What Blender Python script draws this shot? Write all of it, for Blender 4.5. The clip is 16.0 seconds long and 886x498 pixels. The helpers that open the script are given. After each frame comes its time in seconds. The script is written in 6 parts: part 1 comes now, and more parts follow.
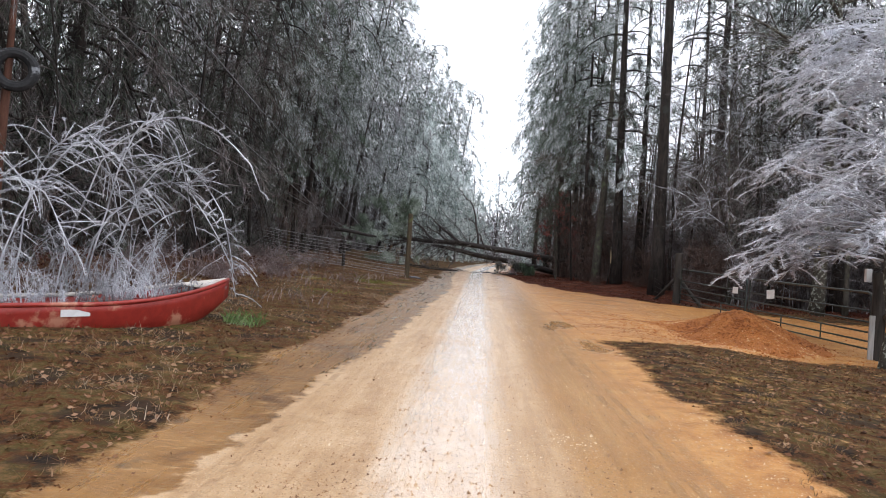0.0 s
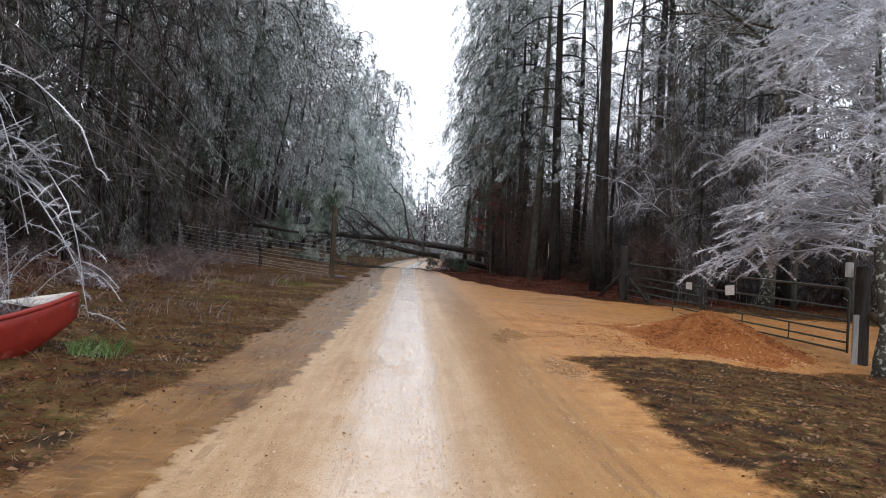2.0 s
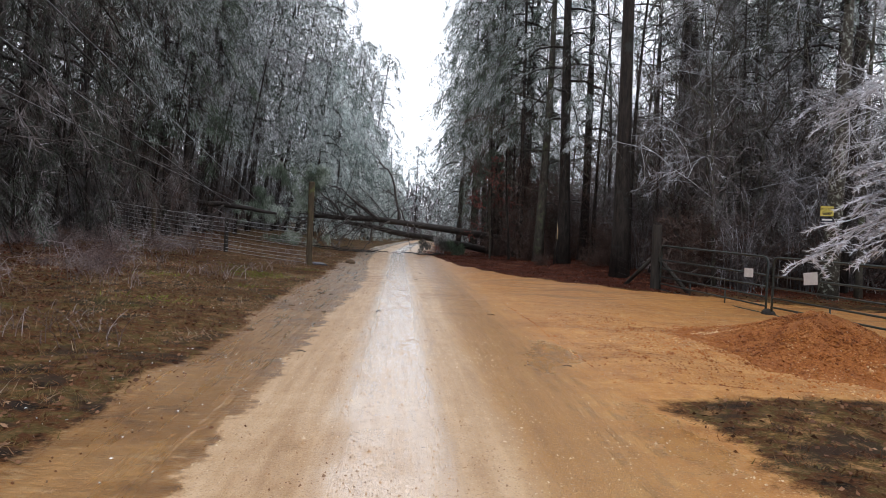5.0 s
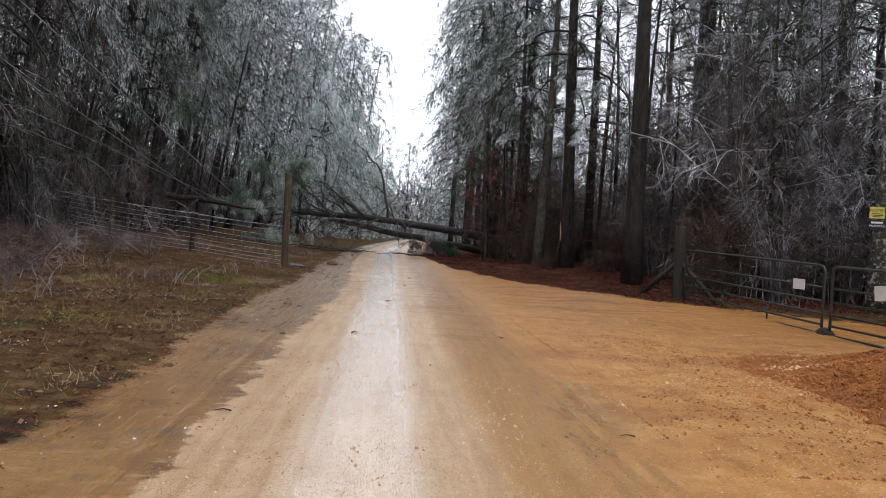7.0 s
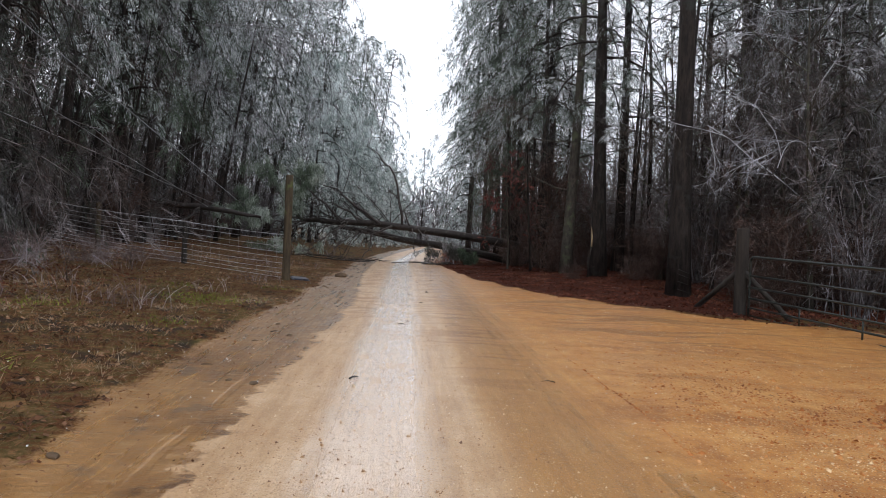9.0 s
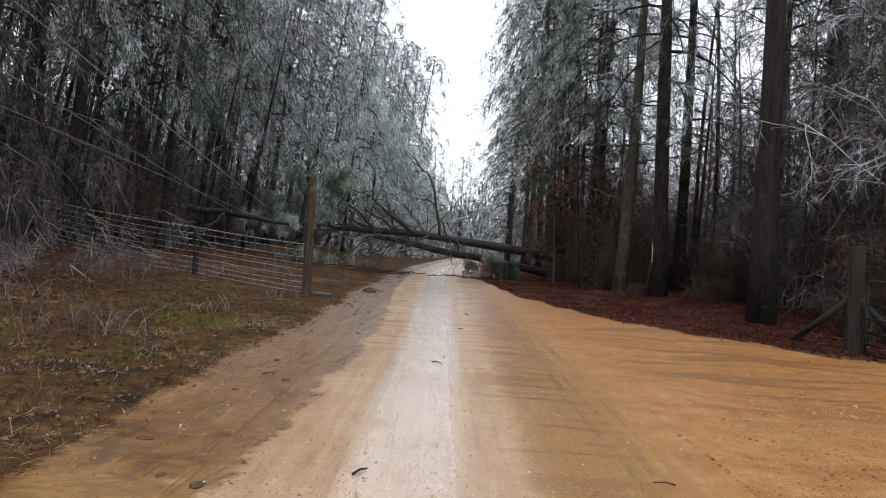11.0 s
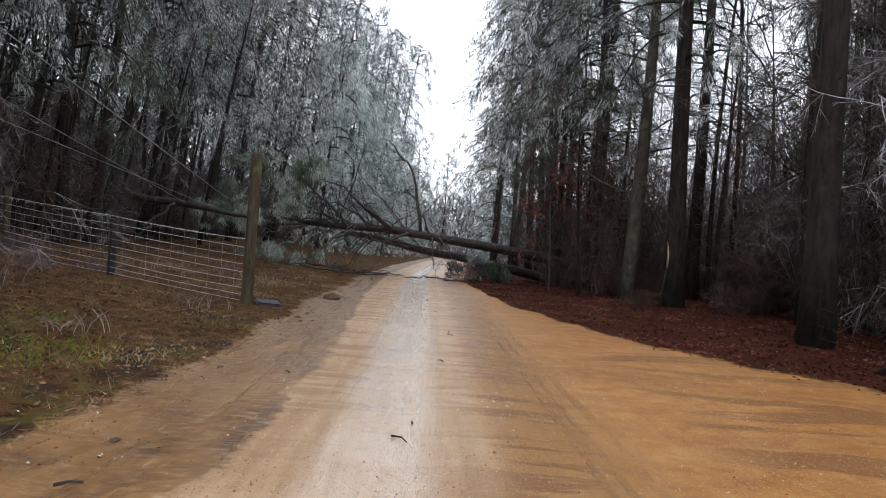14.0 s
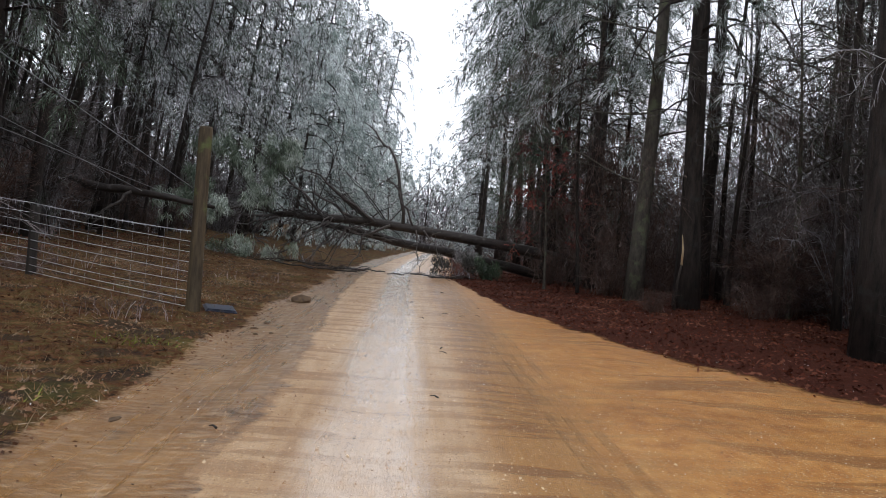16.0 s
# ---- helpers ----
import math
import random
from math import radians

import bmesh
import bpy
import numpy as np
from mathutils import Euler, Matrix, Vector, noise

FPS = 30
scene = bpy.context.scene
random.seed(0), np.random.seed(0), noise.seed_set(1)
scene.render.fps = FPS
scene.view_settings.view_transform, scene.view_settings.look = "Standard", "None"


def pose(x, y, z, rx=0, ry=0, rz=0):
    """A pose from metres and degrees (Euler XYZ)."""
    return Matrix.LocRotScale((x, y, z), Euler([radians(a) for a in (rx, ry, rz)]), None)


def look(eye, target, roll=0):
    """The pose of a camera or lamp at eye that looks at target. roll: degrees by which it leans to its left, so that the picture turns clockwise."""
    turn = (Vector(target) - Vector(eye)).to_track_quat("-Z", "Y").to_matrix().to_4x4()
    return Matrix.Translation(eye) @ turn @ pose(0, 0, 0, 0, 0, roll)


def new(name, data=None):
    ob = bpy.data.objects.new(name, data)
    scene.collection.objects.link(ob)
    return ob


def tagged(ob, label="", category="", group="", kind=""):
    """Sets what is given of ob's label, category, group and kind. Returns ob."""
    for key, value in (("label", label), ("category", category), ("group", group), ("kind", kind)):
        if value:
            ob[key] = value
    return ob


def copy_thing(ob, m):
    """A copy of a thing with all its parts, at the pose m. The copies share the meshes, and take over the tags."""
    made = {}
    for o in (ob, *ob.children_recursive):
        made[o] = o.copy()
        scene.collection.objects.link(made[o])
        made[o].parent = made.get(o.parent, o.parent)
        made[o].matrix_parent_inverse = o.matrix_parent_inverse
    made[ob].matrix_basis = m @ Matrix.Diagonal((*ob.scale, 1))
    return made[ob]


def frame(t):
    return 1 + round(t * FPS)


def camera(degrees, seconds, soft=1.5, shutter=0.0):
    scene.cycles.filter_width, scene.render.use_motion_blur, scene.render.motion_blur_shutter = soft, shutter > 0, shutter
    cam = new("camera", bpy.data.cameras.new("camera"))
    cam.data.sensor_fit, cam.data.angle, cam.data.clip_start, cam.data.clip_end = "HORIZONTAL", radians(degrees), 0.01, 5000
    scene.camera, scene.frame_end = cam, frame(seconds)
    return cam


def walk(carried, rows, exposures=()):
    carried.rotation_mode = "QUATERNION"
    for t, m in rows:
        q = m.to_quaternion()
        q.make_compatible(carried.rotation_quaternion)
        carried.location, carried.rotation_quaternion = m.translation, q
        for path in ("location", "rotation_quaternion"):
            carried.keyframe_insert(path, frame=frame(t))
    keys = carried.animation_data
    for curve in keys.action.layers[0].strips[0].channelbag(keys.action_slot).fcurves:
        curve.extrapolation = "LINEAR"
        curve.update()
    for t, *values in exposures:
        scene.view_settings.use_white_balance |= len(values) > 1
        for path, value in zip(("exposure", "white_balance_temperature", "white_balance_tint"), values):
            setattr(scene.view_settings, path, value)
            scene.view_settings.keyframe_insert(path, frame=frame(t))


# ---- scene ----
cam = camera(66.3, 16.0, 0.9)
METRES, EYE, TILT, LEAN, TURN = 19.0, 1.40, 0.0, 0.0, 3.2
ROWS = [
    (0.0, 0.0, 0.0, 0.0, -0.03, 0.42, -3.87),
    (0.5, 0.0021, 0.0305, 0.0012, -2.8, 0.05, -3.37),
    (1.0, 0.0022, 0.0625, 0.0017, -5.07, 0.25, -3.27),
    (1.5, 0.0026, 0.0933, 0.0025, -5.8, 0.22, -3.0),
    (2.0, -0.0001, 0.1251, 0.0034, -6.07, 0.32, -3.04),
    (2.5, -0.0016, 0.1579, 0.0028, -6.18, 0.05, -2.99),
    (3.0, -0.0023, 0.1912, 0.0031, -6.09, -0.24, -2.42),
    (3.5, 0.0016, 0.2249, 0.003, -6.44, -0.45, -2.07),
    (4.0, 0.0036, 0.2603, 0.0027, -6.55, -0.78, -2.09),
    (6.5, 0.022, 0.4302, 0.0027, -7.52, -1.25, -3.09),
    (7.0, 0.0232, 0.4622, 0.003, -7.69, -1.17, -3.16),
    (7.5, 0.026, 0.4928, 0.0037, -7.85, -1.09, -3.22),
    (8.0, 0.0279, 0.5226, 0.0036, -6.36, -0.95, -2.36),
    (8.5, 0.0311, 0.5533, 0.0038, -6.46, -0.85, -2.41),
    (11.0, 0.0388, 0.7094, 0.0065, -3.25, 0.05, -3.42),
    (11.5, 0.0397, 0.7394, 0.0064, -2.18, 0.02, -3.69),
    (12.0, 0.0453, 0.7693, 0.0072, -2.19, -0.07, -3.53),
    (12.5, 0.0487, 0.7982, 0.008, -2.95, 0.09, -3.94),
    (13.0, 0.0528, 0.8259, 0.0075, -3.56, 0.06, -4.1),
    (13.5, 0.0521, 0.8535, 0.0071, -3.88, 0.1, -4.21),
    (14.0, 0.0542, 0.882, 0.0077, -4.63, 0.02, -4.28),
    (14.5, 0.0544, 0.9098, 0.0073, -4.64, -0.08, -3.69),
    (15.0, 0.0563, 0.9386, 0.0074, -5.31, -0.16, -3.92),
    (15.5, 0.057, 0.9679, 0.0082, -5.48, -0.18, -3.91),
    (16.0, 0.0569, 0.9964, 0.0088, -6.18, -0.44, -4.4),
]
walk(cam, [(t, pose(0, 0, EYE, TILT, LEAN, TURN) @ pose(METRES * x, METRES * y, METRES * z, 90 + pitch, roll, yaw)) for t, x, y, z, yaw, pitch, roll in ROWS],
     [(0.0, 0.32), (0.3, 0.14), (0.6, 0.03), (1.0, -0.03), (2.5, 0.0), (16.0, 0.0)])

# ---- world, sky light and exposure ----
scene.view_settings.exposure = 0.0
world = bpy.data.worlds.new("overcast_sky")
scene.world = world
world.use_nodes = True
wn, wl = world.node_tree.nodes, world.node_tree.links
wn.clear()
w_out = wn.new("ShaderNodeOutputWorld")
w_bg = wn.new("ShaderNodeBackground")
w_sky = wn.new("ShaderNodeTexSky")
w_sky.sky_type = "NISHITA"
w_sky.sun_disc = False
w_sky.sun_elevation = radians(38)
w_sky.sun_rotation = radians(160)
w_mix = wn.new("ShaderNodeMix")
w_mix.data_type = "RGBA"
w_mix.inputs["Factor"].default_value = 0.86
w_mix.inputs["B"].default_value = (15.6, 16.1, 17.5, 1)   # closed cloud cover
wl.new(w_sky.outputs["Color"], w_mix.inputs["A"])
wl.new(w_mix.outputs["Result"], w_bg.inputs["Color"])
w_bg.inputs["Strength"].default_value = 0.115
wl.new(w_bg.outputs["Background"], w_out.inputs["Surface"])

sun_data = bpy.data.lights.new("sun", "SUN")
sun_data.energy = 0.4
sun_data.angle = radians(25)
sun_data.color = (1.0, 0.97, 0.93)
sun = new("sun", sun_data)
sun.matrix_world = look((0, 0, 60), (6, 40, 0))

# ---- materials ----


def material(name, rough=0.8, metal=0.0, spec=0.4):
    m = bpy.data.materials.new(name)
    m.use_nodes = True
    bsdf = m.node_tree.nodes["Principled BSDF"]
    bsdf.inputs["Roughness"].default_value = rough
    bsdf.inputs["Metallic"].default_value = metal
    bsdf.inputs["Specular IOR Level"].default_value = spec
    return m, m.node_tree.nodes, m.node_tree.links, bsdf


def coords(n, l, scale=(1, 1, 1), source="Object"):
    tc = n.new("ShaderNodeTexCoord")
    mp = n.new("ShaderNodeMapping")
    mp.inputs["Scale"].default_value = scale
    l.new(tc.outputs[source], mp.inputs["Vector"])
    return mp.outputs["Vector"]


def noise_node(n, l, vec, scale, detail=4.0, rough=0.6):
    nz = n.new("ShaderNodeTexNoise")
    nz.inputs["Scale"].default_value = scale
    nz.inputs["Detail"].default_value = detail
    nz.inputs["Roughness"].default_value = rough
    l.new(vec, nz.inputs["Vector"])
    return nz.outputs["Fac"]


def ramp(n, l, fac, stops):
    r = n.new("ShaderNodeValToRGB")
    while len(r.color_ramp.elements) < len(stops):
        r.color_ramp.elements.new(0.5)
    for e, (p, c) in zip(r.color_ramp.elements, stops):
        e.position = p
        e.color = (*c, 1) if len(c) == 3 else c
    l.new(fac, r.inputs["Fac"])
    return r.outputs["Color"]


def mixed(n, l, fac, a, b):
    mx = n.new("ShaderNodeMix")
    mx.data_type = "RGBA"
    for sock, val in (("Factor", fac), ("A", a), ("B", b)):
        if isinstance(val, (tuple, float, int)):
            mx.inputs[sock].default_value = (*val, 1) if isinstance(val, tuple) else val
        else:
            l.new(val, mx.inputs[sock])
    return mx.outputs["Result"]


def maths(n, l, op, a, b=0.5, clamp=False):
    mt = n.new("ShaderNodeMath")
    mt.operation = op
    mt.use_clamp = clamp
    for i, val in enumerate((a, b)):
        if isinstance(val, (int, float)):
            mt.inputs[i].default_value = val
        else:
            l.new(val, mt.inputs[i])
    return mt.outputs[0]


def step(n, l, fac, lo, hi):
    mr = n.new("ShaderNodeMapRange")
    mr.interpolation_type = "SMOOTHSTEP"
    mr.inputs["From Min"].default_value = lo
    mr.inputs["From Max"].default_value = hi
    l.new(fac, mr.inputs["Value"])
    return mr.outputs["Result"]


def bumped(n, l, bsdf, height, strength, dist):
    b = n.new("ShaderNodeBump")
    b.inputs["Strength"].default_value = strength
    b.inputs["Distance"].default_value = dist
    l.new(height, b.inputs["Height"])
    l.new(b.outputs["Normal"], bsdf.inputs["Normal"])


def foliage(name, stops, rough=0.45, spec=0.5, clump=1.7, blade=0.32, shift=-0.04, lumps=0.62, tree=0.14):
    """Leaves, needles and twigs: shade varies from clump to clump, from blade to blade and from plant to plant."""
    m, n, l, bsdf = material(name, rough, 0, spec)
    geo = n.new("ShaderNodeNewGeometry")
    plant_info = n.new("ShaderNodeObjectInfo")
    vec = coords(n, l)
    big = maths(n, l, "ADD", maths(n, l, "MULTIPLY", noise_node(n, l, vec, clump, 2.0), 0.5), maths(n, l, "MULTIPLY", noise_node(n, l, vec, clump * 0.33, 1.0), 0.5))
    big = step(n, l, big, 0.40, 0.60)
    v = maths(n, l, "MULTIPLY", big, lumps)
    v = maths(n, l, "ADD", v, maths(n, l, "MULTIPLY", geo.outputs["Random Per Island"], blade))
    v = maths(n, l, "ADD", v, maths(n, l, "MULTIPLY", maths(n, l, "SUBTRACT", plant_info.outputs["Random"], 0.35), tree))
    v = maths(n, l, "ADD", v, shift)
    l.new(ramp(n, l, v, stops), bsdf.inputs["Base Color"])
    return m


def surface(name, c1, c2, scale, rough=0.8, bump=0.3, dist=0.01, stretch=(1, 1, 1), c3=None, scale3=1.5, lo3=0.55, hi3=0.7, spec=0.35, metal=0.0):
    """A solid surface with grain, and stains of a third colour at a larger scale."""
    m, n, l, bsdf = material(name, rough, metal, spec)
    vec = coords(n, l, stretch)
    nz = noise_node(n, l, vec, scale, 6.0, 0.65)
    col = ramp(n, l, nz, [(0.3, c1), (0.7, c2)])
    if c3:
        big = noise_node(n, l, coords(n, l), scale3, 5.0, 0.6)
        col = mixed(n, l, step(n, l, big, lo3, hi3), col, c3)
    l.new(col, bsdf.inputs["Base Color"])
    bumped(n, l, bsdf, nz, bump, dist)
    return m


M_NEEDLE = foliage("iced_pine_needles", [(0.0, (0.020, 0.032, 0.018)), (0.28, (0.066, 0.098, 0.066)), (0.52, (0.24, 0.295, 0.27)), (0.8, (0.66, 0.71, 0.74)), (1.0, (0.82, 0.86, 0.89))], shift=0.20, blade=0.24, lumps=0.74, tree=0.34)
M_NEEDLE_GREEN = foliage("green_pine_needles", [(0.0, (0.016, 0.03, 0.014)), (0.45, (0.05, 0.085, 0.045)), (0.75, (0.14, 0.20, 0.13)), (1.0, (0.46, 0.53, 0.50))], shift=0.06, blade=0.24, tree=0.25)
M_NEEDLE_DARK = foliage("dull_dark_needles", [(0.0, (0.014, 0.015, 0.011)), (0.4, (0.034, 0.035, 0.027)), (0.75, (0.095, 0.090, 0.083)), (1.0, (0.28, 0.27, 0.275))], shift=0.02, blade=0.20, lumps=0.66, tree=0.36)
M_TWIG_BROWN = foliage("hanging_brown_twigs", [(0.0, (0.03, 0.021, 0.018)), (0.45, (0.085, 0.065, 0.06)), (0.8, (0.22, 0.19, 0.19)), (1.0, (0.46, 0.44, 0.48))], 0.4, 0.4)
M_NEEDLE_MIX = foliage("fresh_fallen_needles", [(0.0, (0.03, 0.05, 0.028)), (0.3, (0.075, 0.11, 0.07)), (0.6, (0.20, 0.25, 0.19)), (1.0, (0.54, 0.60, 0.55))], blade=0.45)
# iced needles for far pines, with the distance haze put into their colour
M_NEEDLE_FAR = foliage("haze_pale_needles", [(0.0, (0.12, 0.16, 0.16)), (0.4, (0.32, 0.38, 0.38)), (1.0, (0.75, 0.80, 0.82))])
# dark green inner needles: the shade inside a plume is put into their colour
M_NEEDLE_SHADE = foliage("inner_shade_needles", [(0.0, (0.012, 0.020, 0.010)), (0.5, (0.032, 0.048, 0.026)), (1.0, (0.085, 0.11, 0.075))])
M_NEEDLE_PALE = foliage("weeping_iced_needles", [(0.0, (0.12, 0.16, 0.15)), (0.3, (0.34, 0.42, 0.40)), (0.65, (0.66, 0.73, 0.72)), (1.0, (0.82, 0.87, 0.88))], blade=0.2, lumps=0.7)
M_TWIG_FROST = foliage("frost_furred_twigs", [(0.0, (0.10, 0.096, 0.10)), (0.4, (0.32, 0.32, 0.35)), (1.0, (0.68, 0.69, 0.75))], 0.35, 0.5)
M_TWIG_ICE = foliage("ice_coated_twigs", [(0.0, (0.20, 0.195, 0.21)), (0.3, (0.50, 0.51, 0.55)), (1.0, (0.84, 0.86, 0.92))], 0.25, 0.6)
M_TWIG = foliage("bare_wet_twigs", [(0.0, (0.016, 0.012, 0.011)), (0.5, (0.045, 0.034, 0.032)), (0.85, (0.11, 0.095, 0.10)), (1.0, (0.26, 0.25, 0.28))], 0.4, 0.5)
M_TWIG_GREY = foliage("frosted_grey_twigs", [(0.0, (0.03, 0.025, 0.025)), (0.45, (0.11, 0.098, 0.102)), (1.0, (0.42, 0.42, 0.47))], 0.35, 0.5)
M_BRUSH_PINK = foliage("frosted_pinkish_brush", [(0.0, (0.06, 0.036, 0.030)), (0.5, (0.19, 0.13, 0.125)), (1.0, (0.50, 0.44, 0.45))], 0.45, 0.4)
M_TWIG_RUST = foliage("rusty_brown_twigs", [(0.0, (0.03, 0.016, 0.012)), (0.5, (0.085, 0.046, 0.034)), (0.85, (0.15, 0.10, 0.085)), (1.0, (0.32, 0.28, 0.28))], 0.5, 0.4)
M_RED_LEAF = foliage("clinging_red_leaves", [(0.0, (0.05, 0.012, 0.01)), (0.6, (0.17, 0.03, 0.02)), (1.0, (0.28, 0.06, 0.035))])
M_BARK = surface("pine_bark", (0.004, 0.003, 0.003), (0.044, 0.033, 0.028), 10, 0.85, 1.0, 0.05, (1, 1, 0.22), (0.035, 0.037, 0.034), 2.0, 0.56, 0.7)
M_BARK_GREY = surface("hardwood_bark", (0.035, 0.03, 0.026), (0.095, 0.085, 0.07), 12, 0.85, 0.7, 0.02, (1, 1, 0.4), (0.10, 0.115, 0.07), 3.0, 0.5, 0.68)
M_LICHEN = surface("lichen_bark", (0.025, 0.022, 0.018), (0.08, 0.07, 0.055), 10, 0.9, 0.7, 0.02, (1, 1, 0.5), (0.30, 0.32, 0.28), 11.0, 0.53, 0.62)
M_LOG = surface("wet_log_bark", (0.008, 0.006, 0.005), (0.045, 0.034, 0.030), 11, 0.6, 0.9, 0.02, (0.3, 1, 1), (0.09, 0.08, 0.076), 3.0, 0.58, 0.7, 0.4)
M_BRANCH = surface("wet_grey_branch", (0.016, 0.012, 0.011), (0.11, 0.095, 0.088), 8, 0.5, 0.6, 0.01, (1, 1, 1), (0.22, 0.21, 0.21), 4.0, 0.6, 0.7, 0.5)
M_WOOD_PALE = surface("broken_heartwood", (0.45, 0.32, 0.17), (0.62, 0.47, 0.28), 14, 0.7, 0.4, 0.01, (1, 1, 0.2))
M_POST = surface("weathered_post", (0.026, 0.020, 0.014), (0.115, 0.085, 0.05), 13, 0.85, 0.6, 0.01, (1, 1, 0.12), (0.09, 0.11, 0.04), 3.0, 0.55, 0.7)
M_POST_DARK = surface("dark_post", (0.014, 0.012, 0.011), (0.05, 0.042, 0.036), 16, 0.85, 0.6, 0.01, (1, 1, 0.12))
M_WIRE = surface("iced_wire", (0.32, 0.32, 0.34), (0.70, 0.71, 0.75), 40, 0.3, 0.2, 0.002, spec=0.6)
M_CABLE = surface("iced_cable", (0.10, 0.10, 0.105), (0.33, 0.34, 0.36), 20, 0.35, 0.2, 0.002, spec=0.6)
M_GATE = surface("dark_green_gate_paint", (0.012, 0.018, 0.017), (0.03, 0.04, 0.038), 20, 0.4, 0.2, 0.002, c3=(0.06, 0.04, 0.03), scale3=5, lo3=0.66, hi3=0.74, spec=0.5)
M_RUBBER = surface("old_tyre_rubber", (0.010, 0.010, 0.011), (0.03, 0.03, 0.033), 14, 0.7, 0.4, 0.01, c3=(0.22, 0.23, 0.25), scale3=5, lo3=0.6, hi3=0.7)
M_BARK_RED = surface("flaking_red_bark", (0.04, 0.016, 0.010), (0.13, 0.055, 0.035), 12, 0.85, 0.8, 0.02, (1, 1, 0.25))
M_BLUE = surface("dark_blue_sheet", (0.012, 0.014, 0.03), (0.03, 0.035, 0.06), 8, 0.6, 0.1, 0.002)
M_WHITE_INK = surface("white_print", (0.6, 0.6, 0.6), (0.75, 0.75, 0.75), 20, 0.7, 0.1, 0.001)
M_PLATE = surface("white_sheet", (0.55, 0.55, 0.55), (0.72, 0.72, 0.72), 8, 0.6, 0.1, 0.002)
M_YELLOW = surface("yellow_sheet", (0.55, 0.45, 0.08), (0.68, 0.58, 0.14), 8, 0.6, 0.1, 0.002)
M_INK = surface("dark_print", (0.02, 0.02, 0.02), (0.05, 0.05, 0.05), 20, 0.7, 0.1, 0.001)
M_BOAT = surface("faded_red_hull", (0.21, 0.015, 0.010), (0.33, 0.028, 0.018), 6, 0.5, 0.15, 0.004, c3=(0.45, 0.20, 0.13), scale3=2.4, lo3=0.56, hi3=0.66, spec=0.5)
M_BOAT_RIM = surface("worn_white_rim", (0.45, 0.40, 0.36), (0.68, 0.64, 0.60), 9, 0.5, 0.15, 0.003)
M_STAKE = surface("greyed_board", (0.20, 0.19, 0.18), (0.38, 0.37, 0.36), 14, 0.85, 0.4, 0.005, (1, 1, 0.15))
M_STONE = surface("rough_stone", (0.05, 0.032, 0.02), (0.15, 0.10, 0.06), 9, 0.9, 0.6, 0.02)
M_GRASS = foliage("winter_grass", [(0.0, (0.05, 0.026, 0.014)), (0.35, (0.16, 0.066, 0.026)), (0.58, (0.10, 0.078, 0.022)), (0.8, (0.25, 0.125, 0.055)), (1.0, (0.42, 0.34, 0.27))], 0.6, 0.3)
M_STRAW = foliage("dead_straw_grass", [(0.0, (0.10, 0.055, 0.03)), (0.5, (0.22, 0.135, 0.07)), (1.0, (0.42, 0.34, 0.26))], 0.6, 0.3)
M_MOSS = foliage("yellow_green_moss", [(0.0, (0.08, 0.09, 0.014)), (0.5, (0.19, 0.21, 0.035)), (1.0, (0.30, 0.31, 0.08))], 0.7, 0.2)
M_GREEN = foliage("fresh_green_grass", [(0.0, (0.04, 0.08, 0.015)), (0.5, (0.10, 0.19, 0.04)), (1.0, (0.30, 0.38, 0.20))], 0.5, 0.4)
M_LITTER = foliage("dead_leaves", [(0.0, (0.05, 0.022, 0.012)), (0.5, (0.18, 0.085, 0.045)), (1.0, (0.36, 0.23, 0.14))], 0.7, 0.2)
M_LITTER_RED = foliage("russet_leaves", [(0.0, (0.04, 0.013, 0.009)), (0.5, (0.115, 0.036, 0.021)), (1.0, (0.23, 0.11, 0.07))], 0.75, 0.1)
M_ICE = surface("broken_ice", (0.55, 0.57, 0.60), (0.80, 0.82, 0.85), 30, 0.25, 0.2, 0.002, spec=0.6)
M_GRAVEL = foliage("clay_gravel", [(0.0, (0.17, 0.05, 0.012)), (0.55, (0.40, 0.14, 0.032)), (0.85, (0.52, 0.24, 0.08)), (1.0, (0.74, 0.52, 0.30))], 0.6, 0.3, 1.7, 0.5)
M_PEBBLE = foliage("road_pebbles", [(0.0, (0.16, 0.07, 0.025)), (0.5, (0.42, 0.24, 0.11)), (1.0, (0.70, 0.54, 0.36))], 0.4, 0.5, 1.7, 0.6)

# ---- ground height ----


def smooth(v, a, b):
    u = np.clip((v - a) / (b - a), 0, 1)
    return u * u * (3 - 2 * u)


def road_mid(y):
    """x of the road's middle: it bends to one side beyond the fallen trees."""
    return 0.0 + np.clip(y - 45, 0, 200) * 0.055


PILE = (5.9, 15.5)


